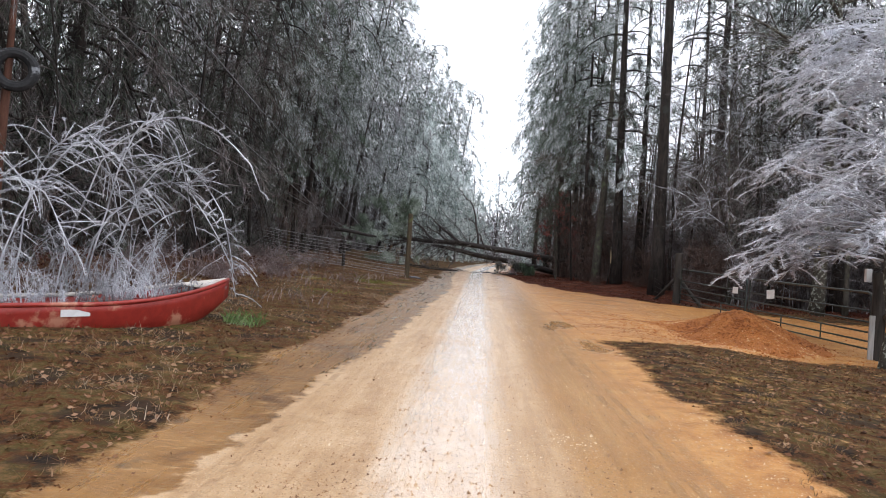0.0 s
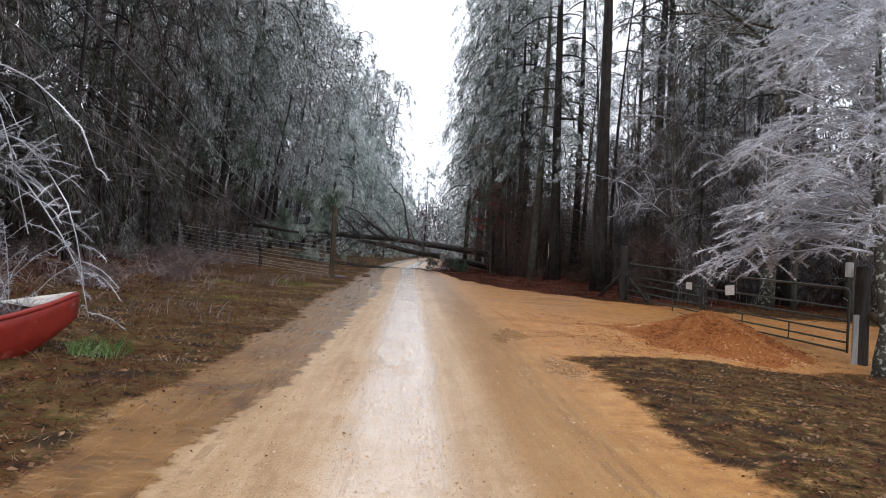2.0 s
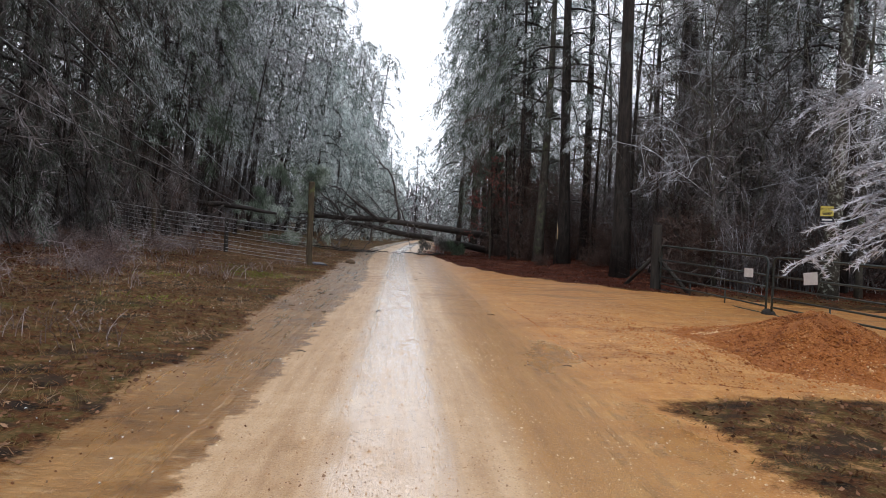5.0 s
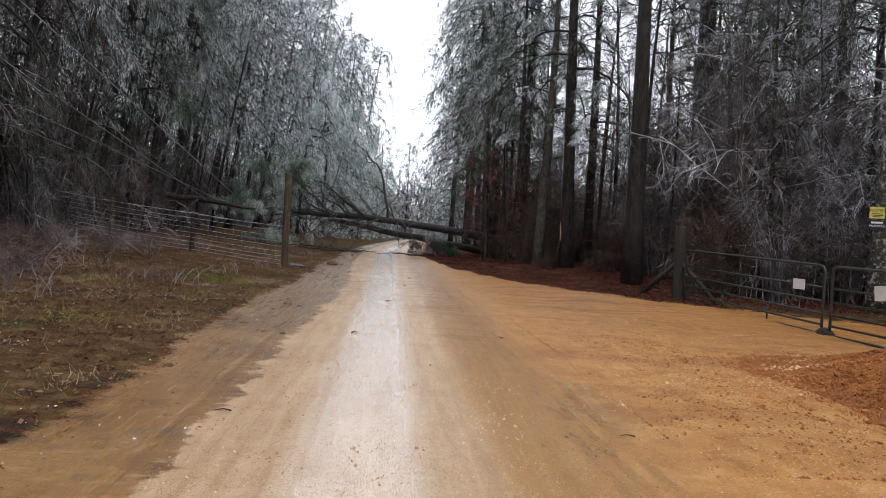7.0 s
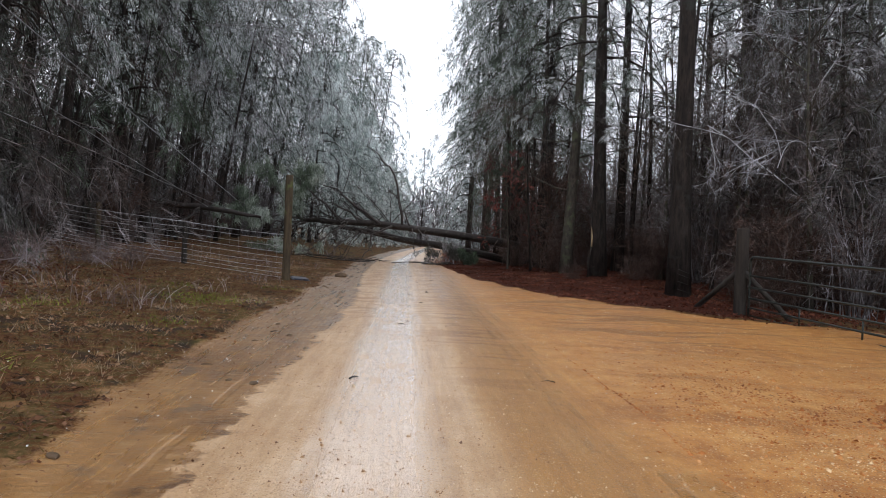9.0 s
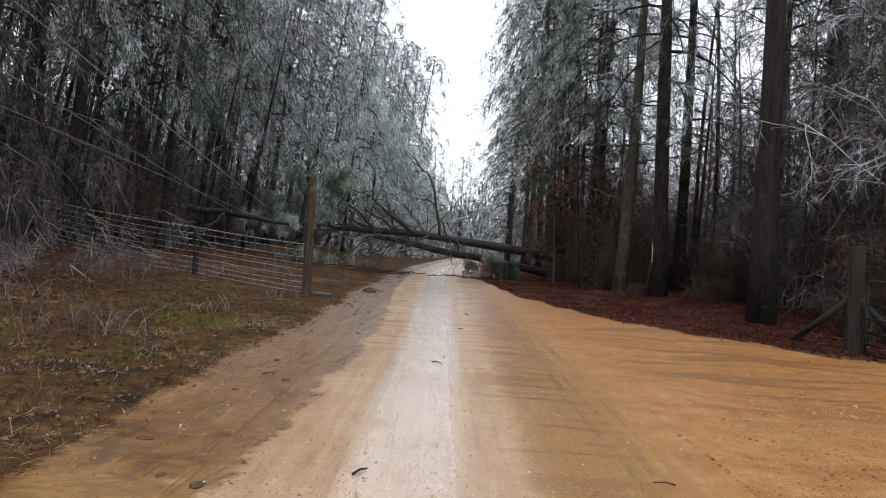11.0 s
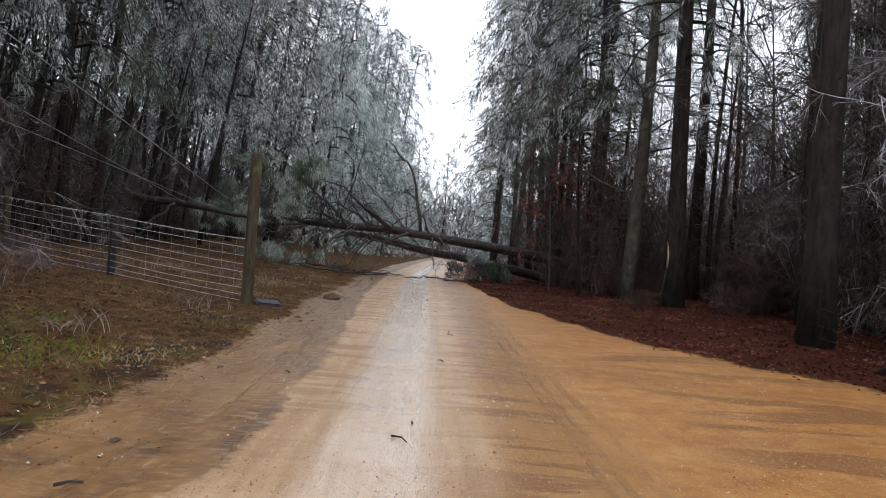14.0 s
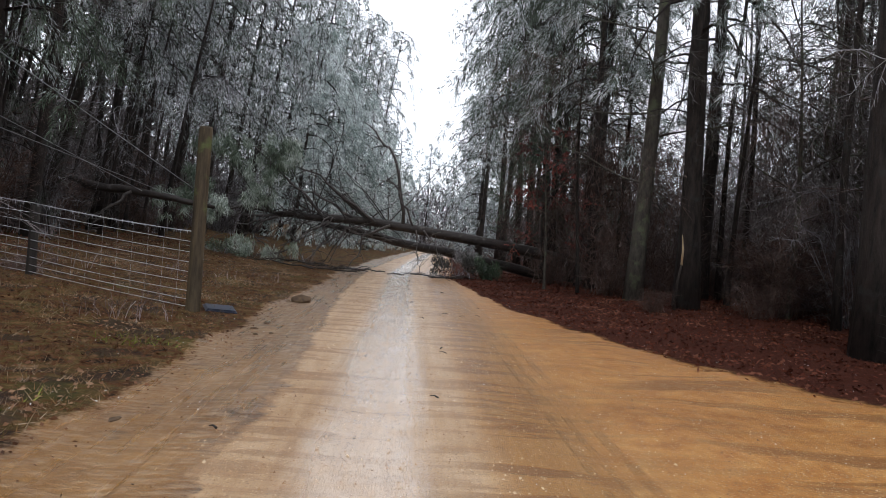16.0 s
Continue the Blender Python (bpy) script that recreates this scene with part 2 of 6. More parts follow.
def height(x, y):
    """Height of the ground at plan positions (arrays)."""
    x, y = np.asarray(x, float), np.asarray(y, float)
    z = 0.0075 * np.clip(y, -60, 60)
    xr = x - road_mid(y)
    left = np.clip(-xr - 2.2, 0, 40)
    z = z + np.minimum(0.055 * left + 0.0035 * left ** 2, 2.2)
    right = np.clip(x - 3.0, 0, 9)
    z = z - 0.062 * right * (1 - smooth(y, 12, 27)) * smooth(y, -10, 4)
    bank = np.clip(xr - 3.2, 0, 30) * smooth(y, 26, 36)
    z = z + np.minimum(0.04 * bank, 0.7)
    # shallow wheel ruts and a low crown
    z = z + 0.008 * smooth(xr + 0.10 * np.sin(1.9 * y) + 0.07 * np.sin(4.3 * y), -1.6, -1.05) * (1 - smooth(xr, 0.0, 1.5))
    z = z - 0.030 * np.exp(-((xr + 0.1) / 0.38) ** 2) - 0.012 * np.exp(-((xr + 1.75) / 0.4) ** 2) - 0.02 * np.exp(-((xr - 1.5) / 0.35) ** 2)
    off = smooth(np.abs(xr + 0.3), 1.6, 2.6)
    z = z + off * (0.035 * np.sin(1.9 * x + 0.7 * np.sin(1.3 * y)) * np.sin(1.7 * y + 1.0 * np.sin(0.9 * x)))
    z = z + (0.35 + 0.65 * off) * 0.010 * np.sin(7.1 * x + 2.1 * np.sin(3.1 * y)) * np.sin(5.3 * y + 1.7 * np.sin(2.3 * x))
    return z


def pile_height(x, y):
    """Height of the clay heap above the ground."""
    dx, dy = np.asarray(x, float) - PILE[0], np.asarray(y, float) - PILE[1]
    a = np.arctan2(dy, dx)
    rr = np.sqrt((dx / 2.15) ** 2 + (dy / 2.7) ** 2) / (1 + 0.10 * np.sin(3 * a + 1) + 0.05 * np.sin(7 * a))
    return 0.62 * (0.5 + 0.5 * np.cos(np.pi * np.clip(rr ** 0.85, 0, 1))) ** 1.25


def hz(x, y):
    return float(height(x, y))


# ---- mesh makers ----


def raw_mesh(name, verts, faces, mat, smooth_shade=False):
    """A mesh from arrays. faces: one array, or several of other widths; mat: one material, or one for each array."""
    me = bpy.data.meshes.new(name)
    verts = np.asarray(verts, dtype=np.float32).reshape(-1, 3)
    groups = [np.asarray(q, dtype=np.int32) for q in (faces if isinstance(faces, list) and len(faces) and isinstance(faces[0], np.ndarray) else [faces])]
    mats = mat if isinstance(mat, list) else [mat] * len(groups)
    me.vertices.add(len(verts))
    me.vertices.foreach_set("co", verts.ravel())
    me.loops.add(sum(q.size for q in groups))
    me.loops.foreach_set("vertex_index", np.concatenate([q.ravel() for q in groups]))
    me.polygons.add(sum(len(q) for q in groups))
    sizes = np.concatenate([np.full(len(q), q.shape[1], dtype=np.int32) for q in groups])
    me.polygons.foreach_set("loop_start", np.concatenate([[0], np.cumsum(sizes)[:-1]]).astype(np.int32))
    slots = list(dict.fromkeys(mt for mt in mats if mt))
    for mt in slots:
        me.materials.append(mt)
    if len(slots) > 1:
        me.polygons.foreach_set("material_index", np.concatenate([np.full(len(q), slots.index(mt), dtype=np.int32) for q, mt in zip(groups, mats)]))
    me.update(calc_edges=True)
    me.validate()
    if smooth_shade:
        me.polygons.foreach_set("use_smooth", np.ones(len(me.polygons), dtype=bool))
    return me


def part(name, bm, mat, parent, label=""):
    """Link a bmesh or a mesh as one mesh object under a thing or under a part."""
    if isinstance(bm, bmesh.types.BMesh):
        me = bpy.data.meshes.new(name)
        bm.to_mesh(me)
        bm.free()
        me.materials.append(mat)
    else:
        me = bm
    ob = new(name, me)
    ob.parent = parent
    if label:
        ob["label"] = label
    return ob


def thing(name, label, category, m=None, group="", kind=""):
    ob = new(name)
    ob.empty_display_size = 0.2
    if m is not None:
        ob.matrix_basis = m
    return tagged(ob, label, category, group, kind)


class Shape:
    """Collects quads of tubes and triangles of blades into one mesh."""

    def __init__(self):
        self.v, self.f, self.count = [], [], 0

    def add(self, verts, quads):
        self.v.append(np.asarray(verts, float).reshape(-1, 3))
        self.f.append(np.asarray(quads, int) + self.count)
        self.count += len(self.v[-1])

    def tube(self, path, radii, sides=6, rough=0.0, rng=None):
        path = np.asarray(path, float)
        radii = np.broadcast_to(np.asarray(radii, float), (len(path),))
        tan = np.gradient(path, axis=0)
        tan /= np.linalg.norm(tan, axis=1)[:, None] + 1e-9
        ref = np.array([0.0, 0.0, 1.0]) if abs(tan[0, 2]) < 0.8 else np.array([1.0, 0.0, 0.0])
        a = np.cross(tan, ref)
        a /= np.linalg.norm(a, axis=1)[:, None] + 1e-9
        b = np.cross(tan, a)
        ang = np.arange(sides) * 2 * np.pi / sides
        rad = np.repeat(radii[:, None], sides, 1)
        if rough and rng is not None:
            rad = rad * (1 + rough * rng.normal(size=rad.shape))
        ring = path[:, None, :] + rad[..., None] * (np.cos(ang)[None, :, None] * a[:, None, :] + np.sin(ang)[None, :, None] * b[:, None, :])
        n = len(path)
        i, j = np.meshgrid(np.arange(n - 1), np.arange(sides), indexing="ij")
        k = (j + 1) % sides
        quads = np.stack([i * sides + j, i * sides + k, (i + 1) * sides + k, (i + 1) * sides + j], -1).reshape(-1, 4)
        verts = ring.reshape(-1, 3)
        caps = []
        if sides == 4:
            caps = [[0, 3, 2, 1], [(n - 1) * sides + q for q in range(4)]]
        elif sides == 6 or sides == 8 or sides == 10 or sides == 12:
            for base, flip in ((0, True), ((n - 1) * sides, False)):
                for q in range(1, sides - 2, 2):
                    c = [base, base + q, base + q + 1, base + q + 2]
                    caps.append(c[::-1] if flip else c)
        if len(caps):
            quads = np.vstack([quads, np.array(caps)])
        self.add(verts, quads)

    def mesh(self, name, mat, smooth_shade=True):
        return raw_mesh(name, np.vstack(self.v), np.vstack(self.f), mat, smooth_shade)


def unit(v):
    return v / (np.linalg.norm(v, axis=-1, keepdims=True) + 1e-9)


def blades(base, way, length, width, rng, bend=0.0, lance=False):
    """Flat narrow leaves: a wedge each, or a lance shape widest in the middle."""
    base, way = np.asarray(base, float), unit(np.asarray(way, float))
    n = len(base)
    length = np.broadcast_to(np.asarray(length, float), (n,))[:, None]
    width = np.broadcast_to(np.asarray(width, float), (n,))[:, None]
    side = unit(np.cross(way, rng.normal(size=(n, 3)))) * width * 0.5
    tip = base + way * length
    tip[:, 2] -= bend * length[:, 0]
    if lance:
        mid = base + way * length * 0.45
        return np.stack([base, mid + side, tip, mid - side], 1).reshape(-1, 3), np.arange(4 * n).reshape(-1, 4)
    return np.stack([base + side, base - side, tip], 1).reshape(-1, 3), np.arange(3 * n).reshape(-1, 3)


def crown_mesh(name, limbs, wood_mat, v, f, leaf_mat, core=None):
    """Limbs and foliage as one crown; core: dark green needles inside its plumes, coloured for the shade there."""
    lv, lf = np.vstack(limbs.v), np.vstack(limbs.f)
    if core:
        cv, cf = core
        return raw_mesh(name, np.vstack([lv, cv, v]), [lf, cf + len(lv), f + len(lv) + len(cv)], [wood_mat, leaf_mat if leaf_mat in (M_NEEDLE_FAR, M_NEEDLE_PALE) else M_NEEDLE_SHADE, leaf_mat])
    return raw_mesh(name, np.vstack([lv, v]), [lf, f + len(lv)], [wood_mat, leaf_mat])


# ---- trees ----


def bough_path(start, az, length, rise, droop, steps=6):
    s = np.linspace(0, 1, steps)[:, None]
    out = np.array([math.cos(az), math.sin(az), 0.0])
    return np.asarray(start) + out * length * s * (1 - 0.18 * s) + np.array([0, 0, 1.0]) * length * (rise * s - droop * s ** 2)


def trunk_path(h, sway, rng, steps=12, lean=(0, 0)):
    z = np.linspace(-0.3, h, steps)
    u = np.clip(z / h, 0, 1)
    ph = rng.uniform(0, 6.28, 2)
    return np.stack([sway * np.sin(2.4 * u + ph[0]) - sway * math.sin(ph[0]) + lean[0] * u ** 1.5 * h, sway * np.sin(2.1 * u + ph[1]) - sway * math.sin(ph[1]) + lean[1] * u ** 1.5 * h, z], 1)


def pine(name, label, seed, h, r0, first, boughs, reach, droop, plumes, needles, needle_len, needle_w, mat, lean=(0, 0), hang=0.5, stubs=10, power=1.8, at=None, size=0.7, bark=None):
    """A pine: tapered trunk, limbs that droop under ice, and plumes of needles that hang from them with gaps between."""
    rng = np.random.default_rng(seed)
    bark = bark or M_BARK
    ob = thing(name, label, "tree", at, "roadside pines")
    path = trunk_path(h, 0.012 * h, rng, 14, lean)
    rad = r0 * (1 - 0.82 * np.clip(path[:, 2] / h, 0, 1) ** 0.9)
    rad[0] *= 1.35
    rad[1] *= 1.04
    wood = Shape()
    wood.tube(path, rad, 10, 0.05, rng)
    part("trunk", wood.mesh("trunk", bark), bark, ob)
    limbs = Shape()
    outer, outer_way, inner, inner_way = [], [], [], []
    tip = 6
    for k in range(boughs + tip):
        u = first + (1 - first) * ((k + rng.uniform(0, 1)) / boughs) if k < boughs else rng.uniform(0.93, 1.0)
        start = np.array([np.interp(u * h, path[:, 2], path[:, c]) for c in range(3)])
        az = k * 2.4 + rng.uniform(-0.6, 0.6)
        shape = math.sqrt(1 - (0.93 * min(1.0, (u - first) / (1 - first))) ** power)
        length = reach * shape * rng.uniform(0.45, 1.15)
        bp = bough_path(start, az, length, rng.uniform(0.05, 0.4) if k < boughs else rng.uniform(0.4, 0.9), droop * rng.uniform(0.6, 1.3), 6)
        limbs.tube(bp, np.linspace(0.02 + 0.012 * length, 0.006, len(bp)), 3)
        cnt = max(2, int(round(plumes * (0.35 + 0.65 * shape) * rng.uniform(0.7, 1.3))))
        ps = np.concatenate([[0.97], rng.uniform(0.28, 1.0, cnt - 1)])
        root = np.stack([np.interp(ps, np.linspace(0, 1, len(bp)), bp[:, c]) for c in range(3)], 1)
        fork = unit(rng.normal(size=(cnt, 3)) * np.array([0.8, 0.8, 0.25]) + unit(bp[-1] - bp[0]) * np.array([0.9, 0.9, 0.2]))
        base = root + fork * (length * 0.24 * rng.uniform(0.1, 1.0, cnt) * (1.15 - 0.75 * ps))[:, None]
        ln = size * rng.uniform(0.55, 1.3, cnt)[:, None]
        # a lobe of needles round a shoot that runs out and then hangs
        s = rng.uniform(0.0, 1.0, (cnt, needles))[..., None]
        down = np.array([0, 0, 1.0])
        axis = base[:, None, :] + fork[:, None, :] * ln[:, None] * 0.55 * s - down * (hang * ln[:, None] * s ** 1.7)
        tangent = unit(fork[:, None, :] * 0.55 - down * hang * 1.7 * s ** 0.7)
        radial = unit(rng.normal(size=(cnt, needles, 3)))
        fat = ln[:, None] * 0.22 * (np.sin(np.pi * (0.15 + 0.75 * s)) ** 0.7)
        spot = axis + radial * fat * rng.uniform(0.5, 0.95, (cnt, needles, 1))
        way = tangent * 0.8 + radial * 0.5 - down * 0.10
        outer.append(spot.reshape(-1, 3))
        outer_way.append(way.reshape(-1, 3))
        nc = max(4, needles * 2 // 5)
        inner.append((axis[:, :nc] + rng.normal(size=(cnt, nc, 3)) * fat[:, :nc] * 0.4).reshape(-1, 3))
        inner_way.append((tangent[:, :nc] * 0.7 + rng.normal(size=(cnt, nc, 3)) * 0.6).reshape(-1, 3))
    for k in range(stubs):
        u = rng.uniform(0.08, first + 0.1)
        start = np.array([np.interp(u * h, path[:, 2], path[:, c]) for c in range(3)])
        limbs.tube(bough_path(start, rng.uniform(0, 6.28), rng.uniform(0.4, 2.4), rng.uniform(-0.3, 0.3), 0.3, 4), np.linspace(0.022, 0.006, 4), 3)
    outer, inner = np.vstack(outer), np.vstack(inner)
    v, f = blades(outer, np.vstack(outer_way), needle_len * rng.uniform(0.6, 1.25, len(outer)), needle_w, rng, 0.08)
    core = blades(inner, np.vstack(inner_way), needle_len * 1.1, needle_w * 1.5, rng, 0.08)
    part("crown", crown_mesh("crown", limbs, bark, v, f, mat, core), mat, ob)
    return ob


def branching(shape, twigs, rng, start, way, length, radius, level, droop, spread, kids, leaf_len):
    """One branch with its children, down to the last twigs, which go to the list."""
    steps = 5 if level > 0 else 3
    pts = [np.asarray(start, float)]
    d = unit(np.asarray(way, float))
    for k in range(steps):
        d = unit(d + rng.normal(size=3) * 0.13 + np.array([0, 0, -droop * (0.35 + 0.5 * k / steps)]))
        pts.append(pts[-1] + d * length / steps)
    pts = np.array(pts)
    shape.tube(pts, np.linspace(radius, radius * 0.4, len(pts)), 6 if radius > 0.05 else 3)
    if level == 0:
        for k in range(kids[-1]):
            s = rng.uniform(0.1, 1.0)
            p = np.array([np.interp(s, np.linspace(0, 1, len(pts)), pts[:, c]) for c in range(3)])
            twigs.append((p, unit(d * 0.7 + rng.normal(size=3) * spread), leaf_len * rng.uniform(0.5, 1.3)))
        return
    for k in range(kids[-level - 1]):
        s = rng.uniform(0.25, 1.0)
        p = np.array([np.interp(s, np.linspace(0, 1, len(pts)), pts[:, c]) for c in range(3)])
        w = unit(d * 0.75 + rng.normal(size=3) * spread)
        branching(shape, twigs, rng, p, w, length * rng.uniform(0.42, 0.68) * (1.15 - 0.4 * s), radius * 0.45, level - 1, droop, spread, kids, leaf_len)


def hardwood(name, label, seed, h, r0, kids, levels, droop, spread, leaf_len, twig_w, bark, twig_mat, fork=0.35, limb_len=0.4, at=None, category="tree", group="bare hardwoods", rise=(0.2, 0.9), limb_mat=None, stout=0.34):
    """A bare broadleaved tree with forking limbs and ice on its twigs."""
    rng = np.random.default_rng(seed)
    ob = thing(name, label, category, at, group)
    path = trunk_path(h, 0.03 * h, rng, 12)
    rad = r0 * (1 - 0.85 * np.clip(path[:, 2] / h, 0, 1))
    rad[0] *= 1.3
    wood = Shape()
    wood.tube(path, rad, 8, 0.05, rng)
    part("trunk", wood.mesh("trunk", bark), bark, ob)
    limbs, twigs = Shape(), []
    for k in range(kids[0]):
        u = fork + (1 - fork) * (k + rng.uniform(0, 1)) / kids[0]
        start = np.array([np.interp(u * h, path[:, 2], path[:, c]) for c in range(3)])
        az = k * 2.4 + rng.uniform(-0.5, 0.5)
        w = np.array([math.cos(az), math.sin(az), rng.uniform(*rise)])
        branching(limbs, twigs, rng, start, w, h * limb_len * rng.uniform(0.6, 1.1) * (1.2 - 0.6 * u), r0 * stout, levels, droop, spread, kids, leaf_len)
    b, w, ln = (np.array(q) for q in zip(*twigs))
    v, f = blades(b, w, ln, twig_w, rng, 0.1)
    part("crown", crown_mesh("crown", limbs, limb_mat or bark, v, f, twig_mat), twig_mat, ob)
    return ob


def thicket(name, label, seed, stems, h, reach, mat, twig_w=0.014, per_stem=26, at=None, group="roadside brush", category="shrub", spread_root=0.25):
    """A leafless bush: arching stems from one root with short side twigs."""
    rng = np.random.default_rng(seed)
    rods, bases, ways, lens = Shape(), [], [], []
    for k in range(stems):
        az = rng.uniform(0, 6.28)
        out = np.array([math.cos(az), math.sin(az), 0])
        root = np.array([rng.normal(0, spread_root), rng.normal(0, spread_root), -0.1])
        s = np.linspace(0, 1, 4)[:, None]
        hh, rr = h * rng.uniform(0.5, 1.1), reach * rng.uniform(0.3, 1.1)
        pts = root + out * rr * s ** 1.5 + np.array([0, 0, hh]) * (1.35 * s - 0.5 * s ** 2.6)
        pts[1:] += rng.normal(size=(3, 3)) * 0.06
        rods.tube(pts, np.linspace(0.016, 0.004, 4), 3)
        u = rng.uniform(0.12, 1.0, per_stem)
        p = np.stack([np.interp(u, s[:, 0], pts[:, c]) for c in range(3)], 1)
        d = unit(out * 0.5 + rng.normal(size=(per_stem, 3)) * 0.8 + np.array([0, 0, 0.2]))
        ln = rng.uniform(0.15, 0.6, per_stem)
        bases.append(p), ways.append(d), lens.append(ln)
        for j in range(3):
            q = p + d * (ln * rng.uniform(0.3, 0.9, per_stem))[:, None]
            bases.append(q), ways.append(unit(d + rng.normal(size=(per_stem, 3)) * 0.8)), lens.append(ln * 0.55)
    v, f = blades(np.vstack(bases), np.vstack(ways), np.concatenate(lens), twig_w, rng, 0.08)
    ob = thing(name, label, category, at, group)
    part("stool", rods.mesh("stool", mat), mat, ob)
    part("crown", raw_mesh("crown", v, f, mat), mat, ob)
    return ob


def settle(ob, x, y, turn=0.0, size=1.0, tilt=0.0, sink=0.0):
    ob.matrix_basis = pose(x, y, hz(x, y) - sink, tilt, 0, turn) @ Matrix.Diagonal((size, size, size, 1))
    return ob

# ---- ground: one sheet with road, clay apron, verges and forest floor ----


def spread_axis(lo, hi, fine, mid_lo, mid_hi, mid, far):
    a = list(np.arange(lo, hi, fine))
    up = list(np.arange(hi, mid_hi, mid))
    down = list(np.arange(lo - mid, mid_lo, -mid))
    q, stepw = mid_hi, mid * 2
    out_up, out_down = [], []
    while q < far:
        out_up.append(q)
        q += stepw
        stepw *= 1.35
    q, stepw = mid_lo, mid * 2
    while q > -far:
        out_down.append(q)
        q -= stepw
        stepw *= 1.35
    return np.array(out_down[::-1] + down[::-1] + a + up + out_up)


gx = spread_axis(-3.6, 3.6, 0.15, -16, 18, 0.45, 1500)
gy = spread_axis(1.0, 33.0, 0.24, -14, 75, 0.4, 1500)
X, Y = np.meshgrid(gx, gy)
Z = height(X, Y)
nx, ny = len(gx), len(gy)
ii, jj = np.meshgrid(np.arange(ny - 1), np.arange(nx - 1), indexing="ij")
quads = np.stack([ii * nx + jj, ii * nx + jj + 1, (ii + 1) * nx + jj + 1, (ii + 1) * nx + jj], -1).reshape(-1, 4)
ground_mesh = raw_mesh("ground", np.stack([X, Y, Z], -1).reshape(-1, 3), quads, None, True)

XR = X - road_mid(Y)
wob = 0.07 * np.sin(0.55 * Y) + 0.05 * np.sin(1.31 * Y + 1.0) + 0.05 * np.sin(2.9 * Y + 0.4)
road = smooth(XR, -2.50 + wob, -2.05 + wob) * (1 - smooth(XR, 2.6 + wob, 3.2 + wob))
# the clay apron in front of the gate, and the drive behind it
edge_far = np.interp(X, [1.6, 2.2, 2.9, 3.8, 4.5, 5.4, 6.2, 7.4, 12, 20], [44.0, 35.0, 31.5, 28.2, 26.7, 25.5, 24.6, 23.9, 22.0, 21.0])
edge_near = np.interp(X, [2.0, 2.6, 3.5, 6.0, 8.5, 14], [12.0, 12.2, 12.4, 12.6, 13.6, 14.5])
apron = smooth(X, 0.9, 1.3) * smooth(Y, edge_near - 0.25 + wob, edge_near + 0.3 + wob) * (1 - smooth(Y, edge_far - 0.9 + wob, edge_far + 0.6 + wob)) * (1 - smooth(X, 13, 15))
road_r = np.where(Y > 26, 1 - smooth(XR, 1.5 + wob, 2.1 + wob), 1.0) * np.where(Y < 12.3, 1 - smooth(XR, 1.95 + wob, 2.6 + wob), 1.0)
road = np.clip(np.maximum(road * road_r, apron), 0, 1)
# thin soil with clay showing through beside the apron
road = np.maximum(road, 0.22 * smooth(X, 1.8, 2.4) * (1 - smooth(X, 9, 12)) * (1 - smooth(Y, 12.5, 15)) * smooth(Y, 4, 7))
# where the muddy gutter ends and the packed sand begins
gutter = XR - np.interp(Y, [0, 7, 9.5, 12, 14, 17, 20, 26, 30, 34, 45], [-1.62, -1.56, -1.30, -1.22, -1.24, -1.18, -1.10, -1.02, -1.18, -1.40, -1.45])
# runnels that cross the wheel band, and longer ones that fan out over the apron
ripple = np.exp(-((XR - 1.0) / 0.42) ** 2) * smooth(Y, 15, 20) * (1 - smooth(Y, 38, 44)) + 0.6 * np.exp(-((XR + 0.85) / 0.4) ** 2) * smooth(Y, 20, 25)
fan = smooth(X, 1.9, 3.0) * smooth(Y, 18.0, 21.0) * road
gravelly = smooth(X, 1.9, 2.6) * road * (0.55 + 0.45 * np.exp(-((X - 4.5) / 2.5) ** 2 - ((Y - 16) / 3.5) ** 2))
puddle = np.exp(-((X - 1.80 - 0.07 * (15 - Y)) / 0.26) ** 2 - ((Y - 14.5) / 0.9) ** 2) + 0.8 * np.exp(-((X - 1.45) / 0.22) ** 2 - ((Y - 13.6) / 0.8) ** 2) + 0.8 * np.exp(-((X - 1.9) / 0.3) ** 2 - ((Y - 11.0) / 1.6) ** 2)
russet = smooth(XR, 1.2 + wob, 2.0 + wob) * smooth(Y, 23, 26.5) * (1 - road) + 0.55 * (1 - smooth(XR, -9, -5.0)) * (1 - smooth(Y, 24, 31))
for attr, val in (("road", road), ("xr", XR), ("gutter", gutter), ("ripple", ripple), ("fan", fan), ("gravelly", gravelly), ("puddle", puddle), ("russet", russet), ("far_road", smooth(Y, 17, 26))):
    at = ground_mesh.attributes.new(attr, "FLOAT", "POINT")
    at.data.foreach_set("value", val.astype(np.float32).ravel())

M_GROUND, n, l, bsdf = material("ground_earth", 0.8, 0, 0.4)


def attr_node(name):
    a = n.new("ShaderNodeAttribute")
    a.attribute_name = name
    return a.outputs["Fac"]


def times(a, b):
    return maths(n, l, "MULTIPLY", a, b)


def plus(a, b):
    return maths(n, l, "ADD", a, b)


def inverse(a):
    return maths(n, l, "SUBTRACT", 1.0, a)


def swing(nz, amount):
    return times(maths(n, l, "SUBTRACT", nz, 0.5), amount)


def band(x, lo, hi, soft_lo, soft_hi):
    return times(step(n, l, x, lo - soft_lo, lo + soft_lo), inverse(step(n, l, x, hi - soft_hi, hi + soft_hi)))


